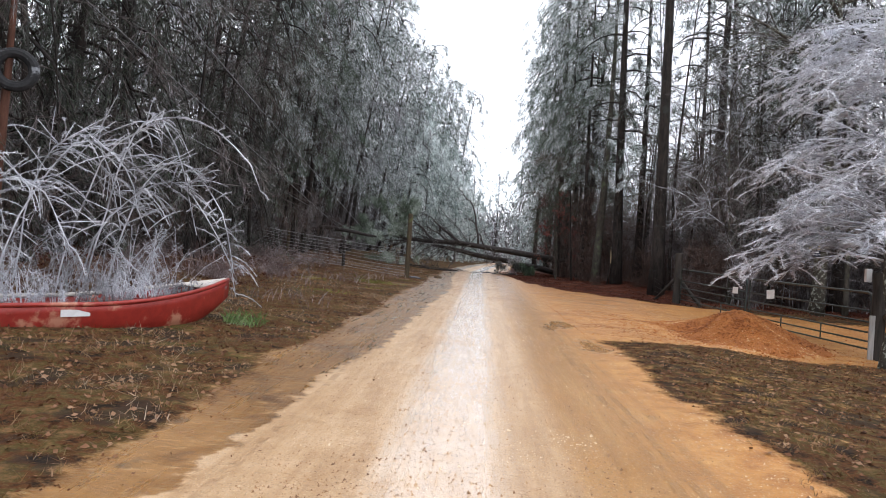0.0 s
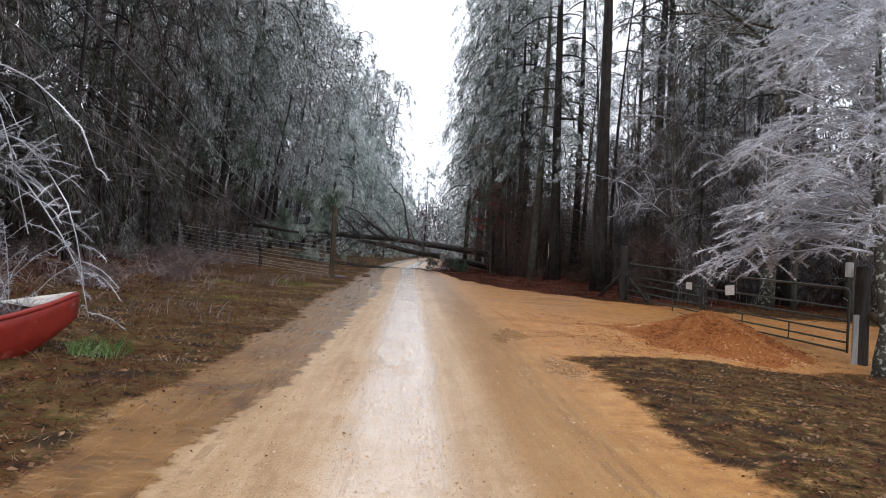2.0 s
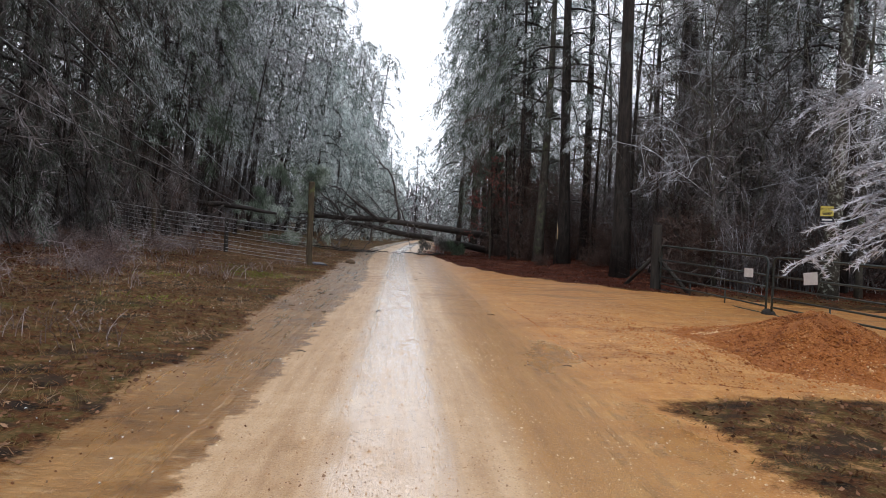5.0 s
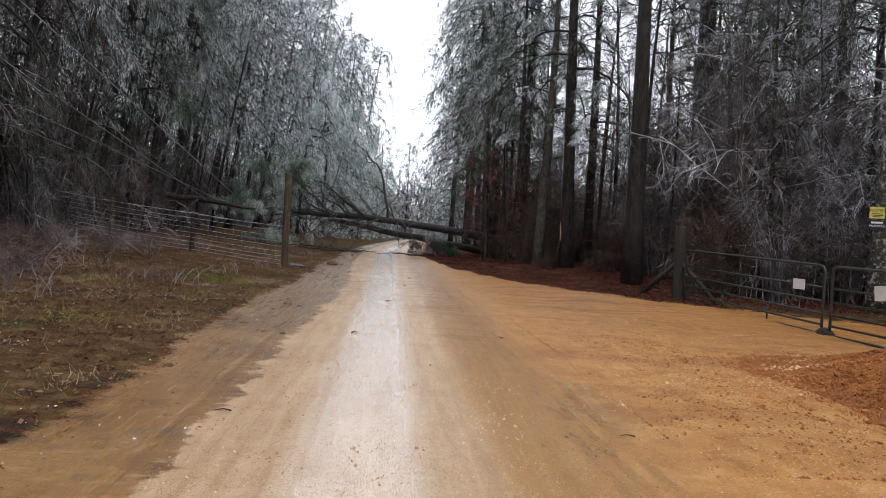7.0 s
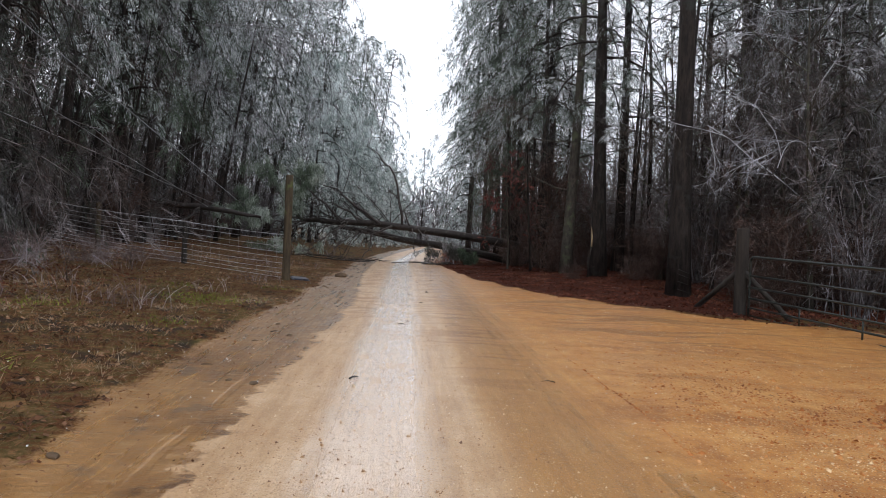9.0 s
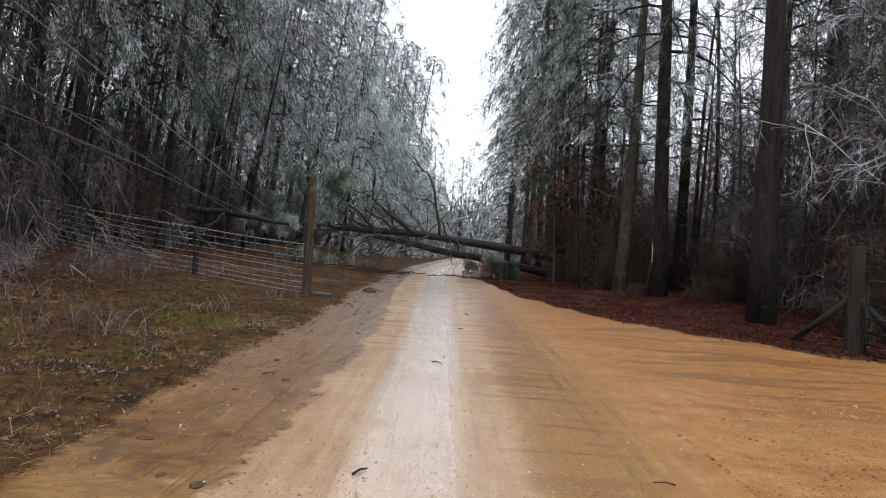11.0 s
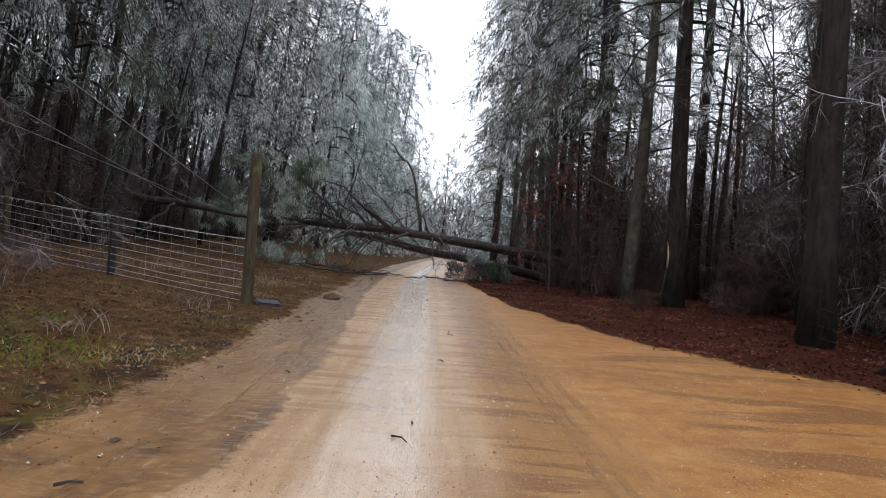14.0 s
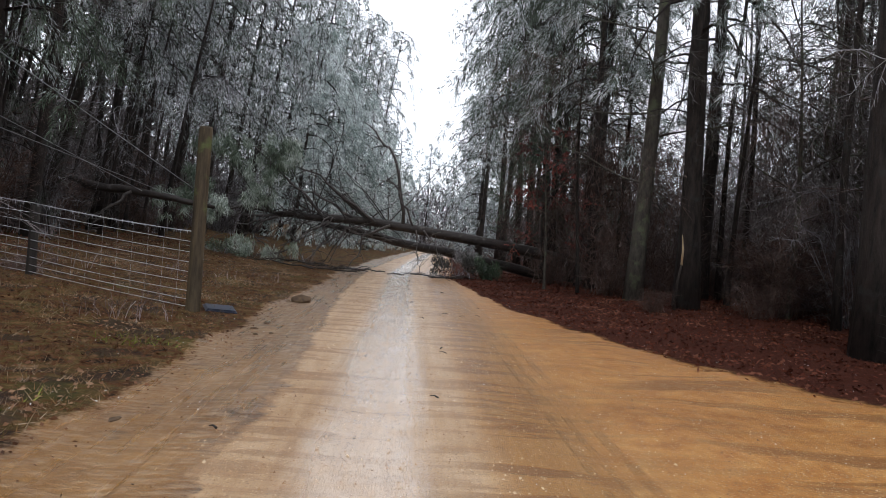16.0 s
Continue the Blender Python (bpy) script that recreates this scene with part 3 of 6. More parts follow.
vec = coords(n, l)
grit = noise_node(n, l, vec, 110, 3, 0.7)
fine = noise_node(n, l, vec, 38, 6, 0.7)
mid = noise_node(n, l, vec, 4.2, 6, 0.65)
big = noise_node(n, l, vec, 0.8, 4, 0.6)
streak = noise_node(n, l, coords(n, l, (1.0, 0.07, 1.0)), 7.5, 6, 0.65)
streak_fine = noise_node(n, l, coords(n, l, (1.0, 0.04, 1.0)), 30, 4, 0.6)
across = noise_node(n, l, coords(n, l, (0.5, 2.9, 1.0)), 1.6, 4, 0.55)
wavelet = noise_node(n, l, coords(n, l, (1.0, 2.6, 1.0)), 6.5, 5, 0.62)
slant = n.new("ShaderNodeMapping")
slant.inputs["Rotation"].default_value = (0, 0, radians(38))
slant.inputs["Scale"].default_value = (0.15, 1.35, 1.0)
l.new(coords(n, l), slant.inputs["Vector"])
slanted = noise_node(n, l, slant.outputs["Vector"], 1.5, 4, 0.55)
edge_nz = plus(plus(times(mid, 0.55), times(big, 0.45)), swing(fine, 0.35))


def broken(fac, amount, lo=0.35, hi=0.65, nz=None):
    """A mask with a ragged edge."""
    return step(n, l, plus(fac, swing(nz if nz is not None else mid, amount)), lo, hi)


road_m = broken(attr_node("road"), 2.0, 0.25, 0.75, edge_nz)
russet_m = broken(attr_node("russet"), 1.6, 0.2, 0.8, edge_nz)
xr = plus(plus(attr_node("xr"), swing(big, 0.35)), swing(mid, 0.16))
xs = plus(plus(attr_node("xr"), swing(streak, 0.30)), swing(big, 0.2))
mud_m = inverse(step(n, l, plus(plus(attr_node("gutter"), swing(mid, 0.55)), swing(big, 0.45)), -0.035, 0.035))
rim_m = band(plus(plus(attr_node("gutter"), swing(mid, 0.55)), swing(big, 0.45)), -0.035, 0.05, 0.02, 0.05)
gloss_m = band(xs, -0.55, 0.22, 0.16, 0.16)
wheel_m = band(xs, 0.72, 1.55, 0.12, 0.25)
clay_m = step(n, l, plus(xr, swing(big, 0.8)), 0.9, 2.4)
rip_m = times(attr_node("ripple"), step(n, l, across, 0.50, 0.58))
rip_m = maths(n, l, "MAXIMUM", rip_m, times(attr_node("fan"), step(n, l, slanted, 0.535, 0.60)))
pool_m = step(n, l, plus(attr_node("puddle"), swing(edge_nz, 1.4)), 0.36, 0.62)
where = n.new("ShaderNodeSeparateXYZ")
l.new(vec, where.inputs["Vector"])
wander = plus(where.outputs["X"], swing(big, 0.12))
track_m = None
for track_x, track_w in ((1.34, 0.05), (1.48, 0.045), (1.66, 0.06), (-1.42, 0.05)):
    off_track = maths(n, l, "ABSOLUTE", maths(n, l, "SUBTRACT", wander, track_x))
    groove = inverse(step(n, l, off_track, track_w * 0.4, track_w))
    track_m = groove if track_m is None else maths(n, l, "MAXIMUM", track_m, groove)
track_m = times(track_m, step(n, l, plus(times(mid, 0.6), times(big, 0.4)), 0.46, 0.56))

# verge and forest floor
soil = ramp(n, l, mid, [(0.36, (0.014, 0.009, 0.006)), (0.46, (0.095, 0.038, 0.016)), (0.54, (0.07, 0.052, 0.018)), (0.64, (0.18, 0.095, 0.044))])
soil = mixed(n, l, step(n, l, fine, 0.5, 0.68), soil, (0.13, 0.085, 0.042))
soil = mixed(n, l, times(step(n, l, noise_node(n, l, vec, 1.7, 5, 0.6), 0.50, 0.60), 0.7), soil, (0.026, 0.020, 0.017))
soil = mixed(n, l, times(step(n, l, grit, 0.55, 0.7), 0.6), soil, (0.02, 0.012, 0.008))
soil = mixed(n, l, times(step(n, l, big, 0.55, 0.68), 0.45), soil, (0.070, 0.078, 0.018))
floor_red = ramp(n, l, fine, [(0.3, (0.018, 0.007, 0.005)), (0.5, (0.055, 0.016, 0.010)), (0.72, (0.11, 0.040, 0.024))])
soil = mixed(n, l, russet_m, soil, floor_red)
# packed sand, mud, wet clay
tone = plus(times(streak, 0.45), times(edge_nz, 0.55))
sand = ramp(n, l, tone, [(0.38, (0.42, 0.245, 0.115)), (0.5, (0.56, 0.355, 0.19)), (0.62, (0.68, 0.475, 0.29))])
ochre = ramp(n, l, tone, [(0.38, (0.33, 0.15, 0.034)), (0.5, (0.50, 0.25, 0.072)), (0.62, (0.66, 0.39, 0.145))])
clay_c = ramp(n, l, plus(times(mid, 0.6), times(slanted, 0.4)), [(0.38, (0.34, 0.125, 0.022)), (0.5, (0.52, 0.225, 0.050)), (0.62, (0.66, 0.34, 0.105))])
mud = ramp(n, l, plus(times(mid, 0.5), times(big, 0.5)), [(0.38, (0.13, 0.058, 0.017)), (0.48, (0.30, 0.142, 0.038)), (0.62, (0.43, 0.225, 0.075))])
# pale wavelets: sky mirrored in the wet mud, put into its colour
mud = mixed(n, l, times(step(n, l, wavelet, 0.55, 0.66), 0.5), mud, (0.55, 0.36, 0.18))
mud = mixed(n, l, times(step(n, l, noise_node(n, l, vec, 2.6, 4, 0.6), 0.60, 0.68), 0.6), mud, (0.12, 0.075, 0.045))
dirt = mixed(n, l, step(n, l, xs, 0.55, 0.85), sand, ochre)
# paler tint in the wet rut: part of the sky's sheen is put into the colour
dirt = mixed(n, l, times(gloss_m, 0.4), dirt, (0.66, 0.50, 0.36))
dirt = mixed(n, l, clay_m, dirt, clay_c)
dirt = mixed(n, l, times(wheel_m, times(step(n, l, tone, 0.40, 0.56), 0.45)), dirt, (0.34, 0.155, 0.036))
dirt = mixed(n, l, times(rip_m, 0.85), dirt, (0.26, 0.098, 0.020))
dirt = mixed(n, l, times(pool_m, 0.5), dirt, (0.36, 0.18, 0.058))
dirt = mixed(n, l, times(times(step(n, l, plus(times(across, 0.6), times(mid, 0.4)), 0.52, 0.58), attr_node("far_road")), 0.35), dirt, (0.27, 0.14, 0.052))
dirt = mixed(n, l, times(track_m, 0.45), dirt, (0.24, 0.115, 0.036))
# coarse grains: pale quartz and dark clay specks
vor = n.new("ShaderNodeTexVoronoi")
vor.inputs["Scale"].default_value = 62
l.new(vec, vor.inputs["Vector"])
pick = n.new("ShaderNodeSeparateColor")
l.new(vor.outputs["Color"], pick.inputs["Color"])
grain = times(step(n, l, maths(n, l, "SUBTRACT", 0.46, vor.outputs["Distance"]), 0.0, 0.14), step(n, l, pick.outputs["Red"], 0.40, 0.46))
smoothness = maths(n, l, "MAXIMUM", times(gloss_m, 0.75), pool_m)
rough_zone = inverse(times(smoothness, 0.85))
grain = times(grain, rough_zone)
gcol = ramp(n, l, pick.outputs["Green"], [(0.0, (0.16, 0.06, 0.018)), (0.35, (0.40, 0.18, 0.055)), (0.65, (0.66, 0.42, 0.19)), (1.0, (0.86, 0.70, 0.46))])
dirt = mixed(n, l, times(grain, plus(times(attr_node("gravelly"), 0.55), 0.38)), dirt, gcol)
dirt = mixed(n, l, times(step(n, l, fine, 0.54, 0.66), 0.40), dirt, (0.20, 0.095, 0.032))
dirt = mixed(n, l, mud_m, dirt, mud)
dirt = mixed(n, l, times(times(rim_m, step(n, l, mid, 0.42, 0.52)), times(attr_node("far_road"), 0.75)), dirt, (0.20, 0.085, 0.022))
# far mud paler still: the low-angle sky reflection is put into the colour
dirt = mixed(n, l, times(times(mud_m, attr_node("far_road")), times(step(n, l, wavelet, 0.46, 0.57), 0.32)), dirt, (0.64, 0.47, 0.33))
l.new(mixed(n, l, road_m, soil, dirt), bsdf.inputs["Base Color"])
wet = maths(n, l, "MAXIMUM", maths(n, l, "MAXIMUM", gloss_m, pool_m), maths(n, l, "MAXIMUM", times(mud_m, 0.8), times(wheel_m, 0.35)))
rough_r = plus(maths(n, l, "SUBTRACT", 0.46, times(wet, 0.22)), swing(streak, 0.15))
l.new(maths(n, l, "ADD", times(road_m, maths(n, l, "SUBTRACT", rough_r, 0.85)), 0.85, True), bsdf.inputs["Roughness"])
l.new(plus(times(road_m, 0.34), 0.06), bsdf.inputs["Specular IOR Level"])
# relief: grains, grooves and runnels; mud lies in low wavelets
hgt = plus(times(fine, 0.5), times(grit, 0.3))
hgt = plus(hgt, times(grain, 0.55))
hgt = plus(hgt, times(streak, 0.25))
hgt = times(hgt, inverse(times(maths(n, l, "MAXIMUM", times(mud_m, 0.8), smoothness), 0.8)))
hgt = maths(n, l, "SUBTRACT", hgt, times(maths(n, l, "MAXIMUM", rip_m, track_m), 0.5))
hgt = plus(hgt, times(times(mud_m, wavelet), 0.9))
bumped(n, l, bsdf, hgt, 0.75, 0.03)
# a film of water, thickest in the wheel rut, the gutter and the pools
film = plus(plus(times(gloss_m, 0.75), times(mud_m, 0.75)), plus(times(wheel_m, 0.25), 0.32))
film = maths(n, l, "MAXIMUM", film, times(pool_m, 0.6))
film = times(film, plus(times(step(n, l, streak_fine, 0.36, 0.56), 0.40), 0.72))
film = times(film, plus(times(step(n, l, edge_nz, 0.36, 0.52), 0.55), 0.45))
l.new(maths(n, l, "MULTIPLY", film, road_m, True), bsdf.inputs["Coat Weight"])
bsdf.inputs["Coat IOR"].default_value = 1.6
l.new(plus(times(fine, 0.16), plus(0.17, times(wet, -0.04))), bsdf.inputs["Coat Roughness"])
film_bump = n.new("ShaderNodeBump")
film_bump.inputs["Strength"].default_value = 0.18
film_bump.inputs["Distance"].default_value = 0.03
l.new(hgt, film_bump.inputs["Height"])
l.new(film_bump.outputs["Normal"], bsdf.inputs["Coat Normal"])
ground_mesh.materials.append(M_GROUND)
tagged(new("ground", ground_mesh), "wet sandy clay road between grassy verges and forest floor", "ground", kind="structure")


def scatter(name, label, category, count, area, keep, length, width, mat, seed, lie=0.0, clump=0.0, bend=0.1):
    """Grass or fallen leaves strewn over a stretch of ground, as one mesh."""
    rng = np.random.default_rng(seed)
    x = rng.uniform(area[0], area[1], count)
    y = rng.uniform(area[2], area[3], count)
    if clump:
        cx, cy = np.round(x / clump) * clump, np.round(y / clump) * clump
        jx = np.sin(cx * 91.7 + cy * 37.3) * clump * 0.5
        jy = np.sin(cx * 17.1 + cy * 71.9) * clump * 0.5
        x, y = cx + jx + rng.normal(0, clump * 0.22, count), cy + jy + rng.normal(0, clump * 0.22, count)
    ok = keep(x, y, rng)
    x, y = x[ok], y[ok]
    k = len(x)
    base = np.stack([x, y, height(x, y) + (0.012 if lie > 0.5 else -0.01)], 1)
    way = rng.normal(size=(k, 3))
    way[:, 2] = np.abs(way[:, 2]) * (1 - lie) + (1 - lie) * 0.9 + 0.06 * lie
    v, f = blades(base, way, length * rng.uniform(0.5, 1.4, k), width * rng.uniform(0.7, 1.4, k), rng, bend, lie > 0.5)
    if lie > 0.5:
        vv = v.reshape(-1, 4, 3)
        vv[:, :, 2] = np.maximum(vv[:, :, 2], height(vv[:, :, 0], vv[:, :, 1]) + 0.004)
        v = vv.reshape(-1, 3)
    return tagged(new(name, raw_mesh(name, v, f, mat)), label, category, kind="stuff")


def left_verge(x, y, rng):
    e = -2.15 + 0.07 * np.sin(0.55 * y) + 0.05 * np.sin(1.31 * y + 1.0)
    return (x < e - rng.exponential(0.12, len(x))) & (rng.uniform(size=len(x)) < np.clip(1.25 - (y - 4) / 60, 0.45, 1))


def right_verge(x, y, rng):
    en = np.interp(x, [2.0, 2.6, 3.5, 6.0, 8.5, 14], [12.0, 12.2, 12.4, 12.6, 13.6, 14.5])
    return (x > 2.1 + rng.exponential(0.3, len(x))) & (y < en - rng.exponential(0.15, len(x)))


def forest_right(x, y, rng):
    e = np.interp(x, [1.6, 2.2, 2.9, 3.8, 4.5, 5.4, 6.2, 7.4, 12, 20], [44.0, 35.0, 31.5, 28.2, 26.7, 25.5, 24.6, 23.9, 22.0, 21.0])
    return y > e + rng.exponential(0.25, len(x)) - rng.exponential(0.3, len(x))


scatter("verge_grass", "matted brown and green winter grass on the verge", "grass", 115000, (-9.5, -1.9, 1.5, 44), left_verge, 0.11, 0.009, M_GRASS, 11, 0.3, 0.28, 0.35)
scatter("verge_grass", "tufts of tall dead straw-coloured grass on the verge", "grass", 14000, (-9.5, -2.4, 2, 44), left_verge, 0.20, 0.008, M_STRAW, 16, 0.15, 0.9, 0.35)
scatter("verge_grass", "pale frost-tipped straw lying over the verge", "grass", 40000, (-9.5, -2.3, 15, 44), left_verge, 0.095, 0.010, M_STRAW, 21, 0.5, 0.5, 0.35)
scatter("verge_grass", "sparse brown winter grass beside the clay apron", "grass", 60000, (2.0, 11, 2.5, 14), right_verge, 0.09, 0.009, M_GRASS, 12, 0.4, 0.3, 0.35)
scatter("fallen_leaves", "wet brown leaves scattered over the verge", "leaves", 20000, (-9.5, -1.9, 1.5, 44), left_verge, 0.055, 0.03, M_LITTER, 13, 0.9)
scatter("fallen_leaves", "wet brown leaves strewn on the bare verge", "leaves", 9000, (2.0, 11, 2.5, 14), right_verge, 0.05, 0.028, M_LITTER, 14, 0.95)
scatter("fallen_leaves", "wet russet leaves and needles on the forest floor", "leaves", 30000, (1.4, 14, 23, 50), forest_right, 0.07, 0.036, M_LITTER_RED, 15, 0.85)



def strewn(x, y, rng):
    return (np.sin(1.7 * x + 0.9 * y) + np.sin(2.3 * y - 1.1 * x) > rng.normal(0, 1.0, len(x)))


scatter("ice_bits", "crumbs of white ice fallen on verge and road edge", "ice", 3500, (-9.0, -1.25, 9, 42), strewn, 0.020, 0.011, M_ICE, 22, 0.9)
scatter("ice_bits", "crumbs of white ice fallen on the clay and leaves", "ice", 2000, (0.8, 8.0, 16, 42), strewn, 0.016, 0.009, M_ICE, 23, 0.9)


def road_margin(x, y, rng):
    return rng.uniform(size=len(x)) < np.exp(-(x + 2.3) / 0.35)


def forest_left(x, y, rng):
    return x < np.where(y < 27, -5.2, -7.5) - rng.exponential(1.2, len(x))


scatter("fallen_leaves", "wet russet leaves under the pines beside the fence", "leaves", 22000, (-13, -4, 8, 46), forest_left, 0.07, 0.036, M_LITTER_RED, 19, 0.85)
scatter("fallen_leaves", "wet leaf scraps washed against the road's edge", "leaves", 5000, (-2.3, -1.0, 2, 42), road_margin, 0.028, 0.016, M_LITTER, 17, 0.95)
for gx0, gy0, gr, cnt in ((-3.6, 23.6, 0.5, 1500), (-3.2, 20.6, 0.3, 600), (-4.6, 25.4, 0.4, 800), (-3.9, 17.2, 0.35, 600), (-2.9, 26.6, 0.3, 500), (-5.2, 21.0, 0.4, 500)):
    def near_spot(x, y, rng, gx0=gx0, gy0=gy0, gr=gr):
        return rng.uniform(size=len(x)) < np.exp(-((x - gx0) ** 2 + (y - gy0) ** 2) / (gr * gr))
    scatter("moss_patch", "yellow-green mossy patch in the winter grass", "moss", cnt * 4, (gx0 - 1.2, gx0 + 1.2, gy0 - 1.2, gy0 + 1.2), near_spot, 0.11, 0.018, M_MOSS, 18, 0.3, 0.0, 0.3)

# ---- clay gravel heap ----


def clay_pile():
    rng = np.random.default_rng(5)
    px, py = PILE
    k, rings = 40, 14
    verts, faces = [], []
    for i in range(rings + 1):
        r = i / rings
        for j in range(k):
            a = 2 * math.pi * j / k
            lump = 1.02 + 0.10 * math.sin(3 * a + 1) + 0.05 * math.sin(7 * a)
            x = px + 2.15 * r * lump * math.cos(a)
            y = py + 2.7 * r * lump * math.sin(a)
            verts.append((x, y, hz(x, y) - 0.02 * r + float(pile_height(x, y)) + 0.02 * rng.normal() * (1 - r)))
    for i in range(rings):
        for j in range(k):
            faces.append((i * k + j, (i + 1) * k + j, (i + 1) * k + (j + 1) % k, i * k + (j + 1) % k))
    m, n2, l2, b2 = material("clay_heap", 0.75, 0, 0.3)
    v2 = coords(n2, l2)
    a1, a2 = noise_node(n2, l2, v2, 42, 6, 0.75), noise_node(n2, l2, v2, 3, 4)
    c = ramp(n2, l2, a1, [(0.36, (0.14, 0.04, 0.009)), (0.5, (0.36, 0.115, 0.024)), (0.66, (0.50, 0.21, 0.06))])
    l2.new(mixed(n2, l2, step(n2, l2, a2, 0.5, 0.7), c, (0.30, 0.10, 0.026)), b2.inputs["Base Color"])
    bumped(n2, l2, b2, a1, 0.8, 0.03)
    heap = tagged(new("clay_mound", raw_mesh("clay_mound", verts, faces, m, True)), "heap of orange clay gravel dumped in front of the gate", "heap")
    # loose stones on and round the heap
    cnt = 9000
    r = np.abs(rng.normal(0, 0.55, cnt))
    a = rng.uniform(0, 2 * np.pi, cnt)
    x, y = px - 0.3 + 2.3 * r * np.cos(a), py - 0.3 + 2.6 * r * np.sin(a)
    extra = 9000
    x = np.concatenate([x, np.clip(rng.normal(4.2, 1.3, extra), 2.0, 8.0)])
    y = np.concatenate([y, np.clip(rng.normal(15.8, 2.0, extra), 12.7, 22.5)])
    zz = pile_height(x, y)
    base = np.stack([x, y, height(x, y) + zz], 1)
    s = 0.0125 * np.exp(rng.normal(0, 0.38, len(x)))
    s[cnt:] *= 0.72
    octa = np.array([(1, 0, 0), (0, 1, 0), (-1, 0, 0), (0, -1, 0), (0, 0, 0.75), (0, 0, -0.75)])
    vv = base[:, None, :] + (octa[None] + rng.normal(size=(len(x), 6, 3)) * 0.28) * s[:, None, None]
    tri = np.array([(0, 1, 4), (1, 2, 4), (2, 3, 4), (3, 0, 4), (1, 0, 5), (2, 1, 5), (3, 2, 5), (0, 3, 5)])
    ff = (tri[None] + (np.arange(len(x)) * 6)[:, None, None])
    ff = np.vstack([ff[:cnt].reshape(-1, 3), ff[cnt:, :4].reshape(-1, 3)])
    tagged(new("gravel", raw_mesh("gravel", vv.reshape(-1, 3), ff, M_GRAVEL)), "loose orange clay lumps and pale gravel on the apron", "gravel", kind="stuff")
    return heap


clay_pile()


def road_pebbles():
    """Small pale stones trodden into the wet sand."""
    rng = np.random.default_rng(8)
    cnt = 26000
    y = 3.5 + 32 * rng.uniform(0, 1, cnt) ** 1.5
    x = np.where(rng.uniform(size=cnt) < 0.35, rng.uniform(-1.3, 1.0, cnt), rng.uniform(0.6, 6.2, cnt))
    ok = (x < 2.2) | ((y > 12.4) & (y < np.interp(x, [1.6, 2.6, 3.8, 4.7, 6.2, 7.4], [40.0, 28.6, 27.0, 25.6, 24.6, 24.0])))
    x, y = x[ok], y[ok]
    base = np.stack([x, y, height(x, y) + pile_height(x, y) + 0.003], 1)
    s = 0.0065 * np.exp(rng.normal(0, 0.35, len(x)))
    tet = np.array([(1, 0, -0.3), (-0.5, 0.87, -0.3), (-0.5, -0.87, -0.3), (0, 0, 0.8)])
    vv = base[:, None, :] + (tet[None] + rng.normal(size=(len(x), 4, 3)) * 0.25) * s[:, None, None]
    tri = np.array([(0, 1, 3), (1, 2, 3), (2, 0, 3)])
    ff = (tri[None] + (np.arange(len(x)) * 4)[:, None, None]).reshape(-1, 3)
    tagged(new("pebbles", raw_mesh("pebbles", vv.reshape(-1, 3), ff, M_PEBBLE)), "small pale pebbles trodden into the wet sand", "pebbles", kind="stuff")


road_pebbles()

# ---- woven wire fence with posts ----


def round_post(parent, name, x, y, top, r, mat, lean=(0, 0), depth=0.3, label=""):
    rng = np.random.default_rng(int(abs(x * 100 + y * 10)))
    z0 = hz(x, y)
    zs = np.array([-depth, 0.0, 0.25, 0.6, 0.85, 0.985, 1.0]) * (top - z0)
    zs[0] = -depth
    path = np.stack([x + lean[0] * zs, y + lean[1] * zs, z0 + zs], 1)
    sh = Shape()
    sh.tube(path, r * np.array([1.08, 1.06, 1.0, 1.0, 0.98, 0.97, 0.90]), 12, 0.025, rng)
    return part(name, sh.mesh(name, mat), mat, parent, label)


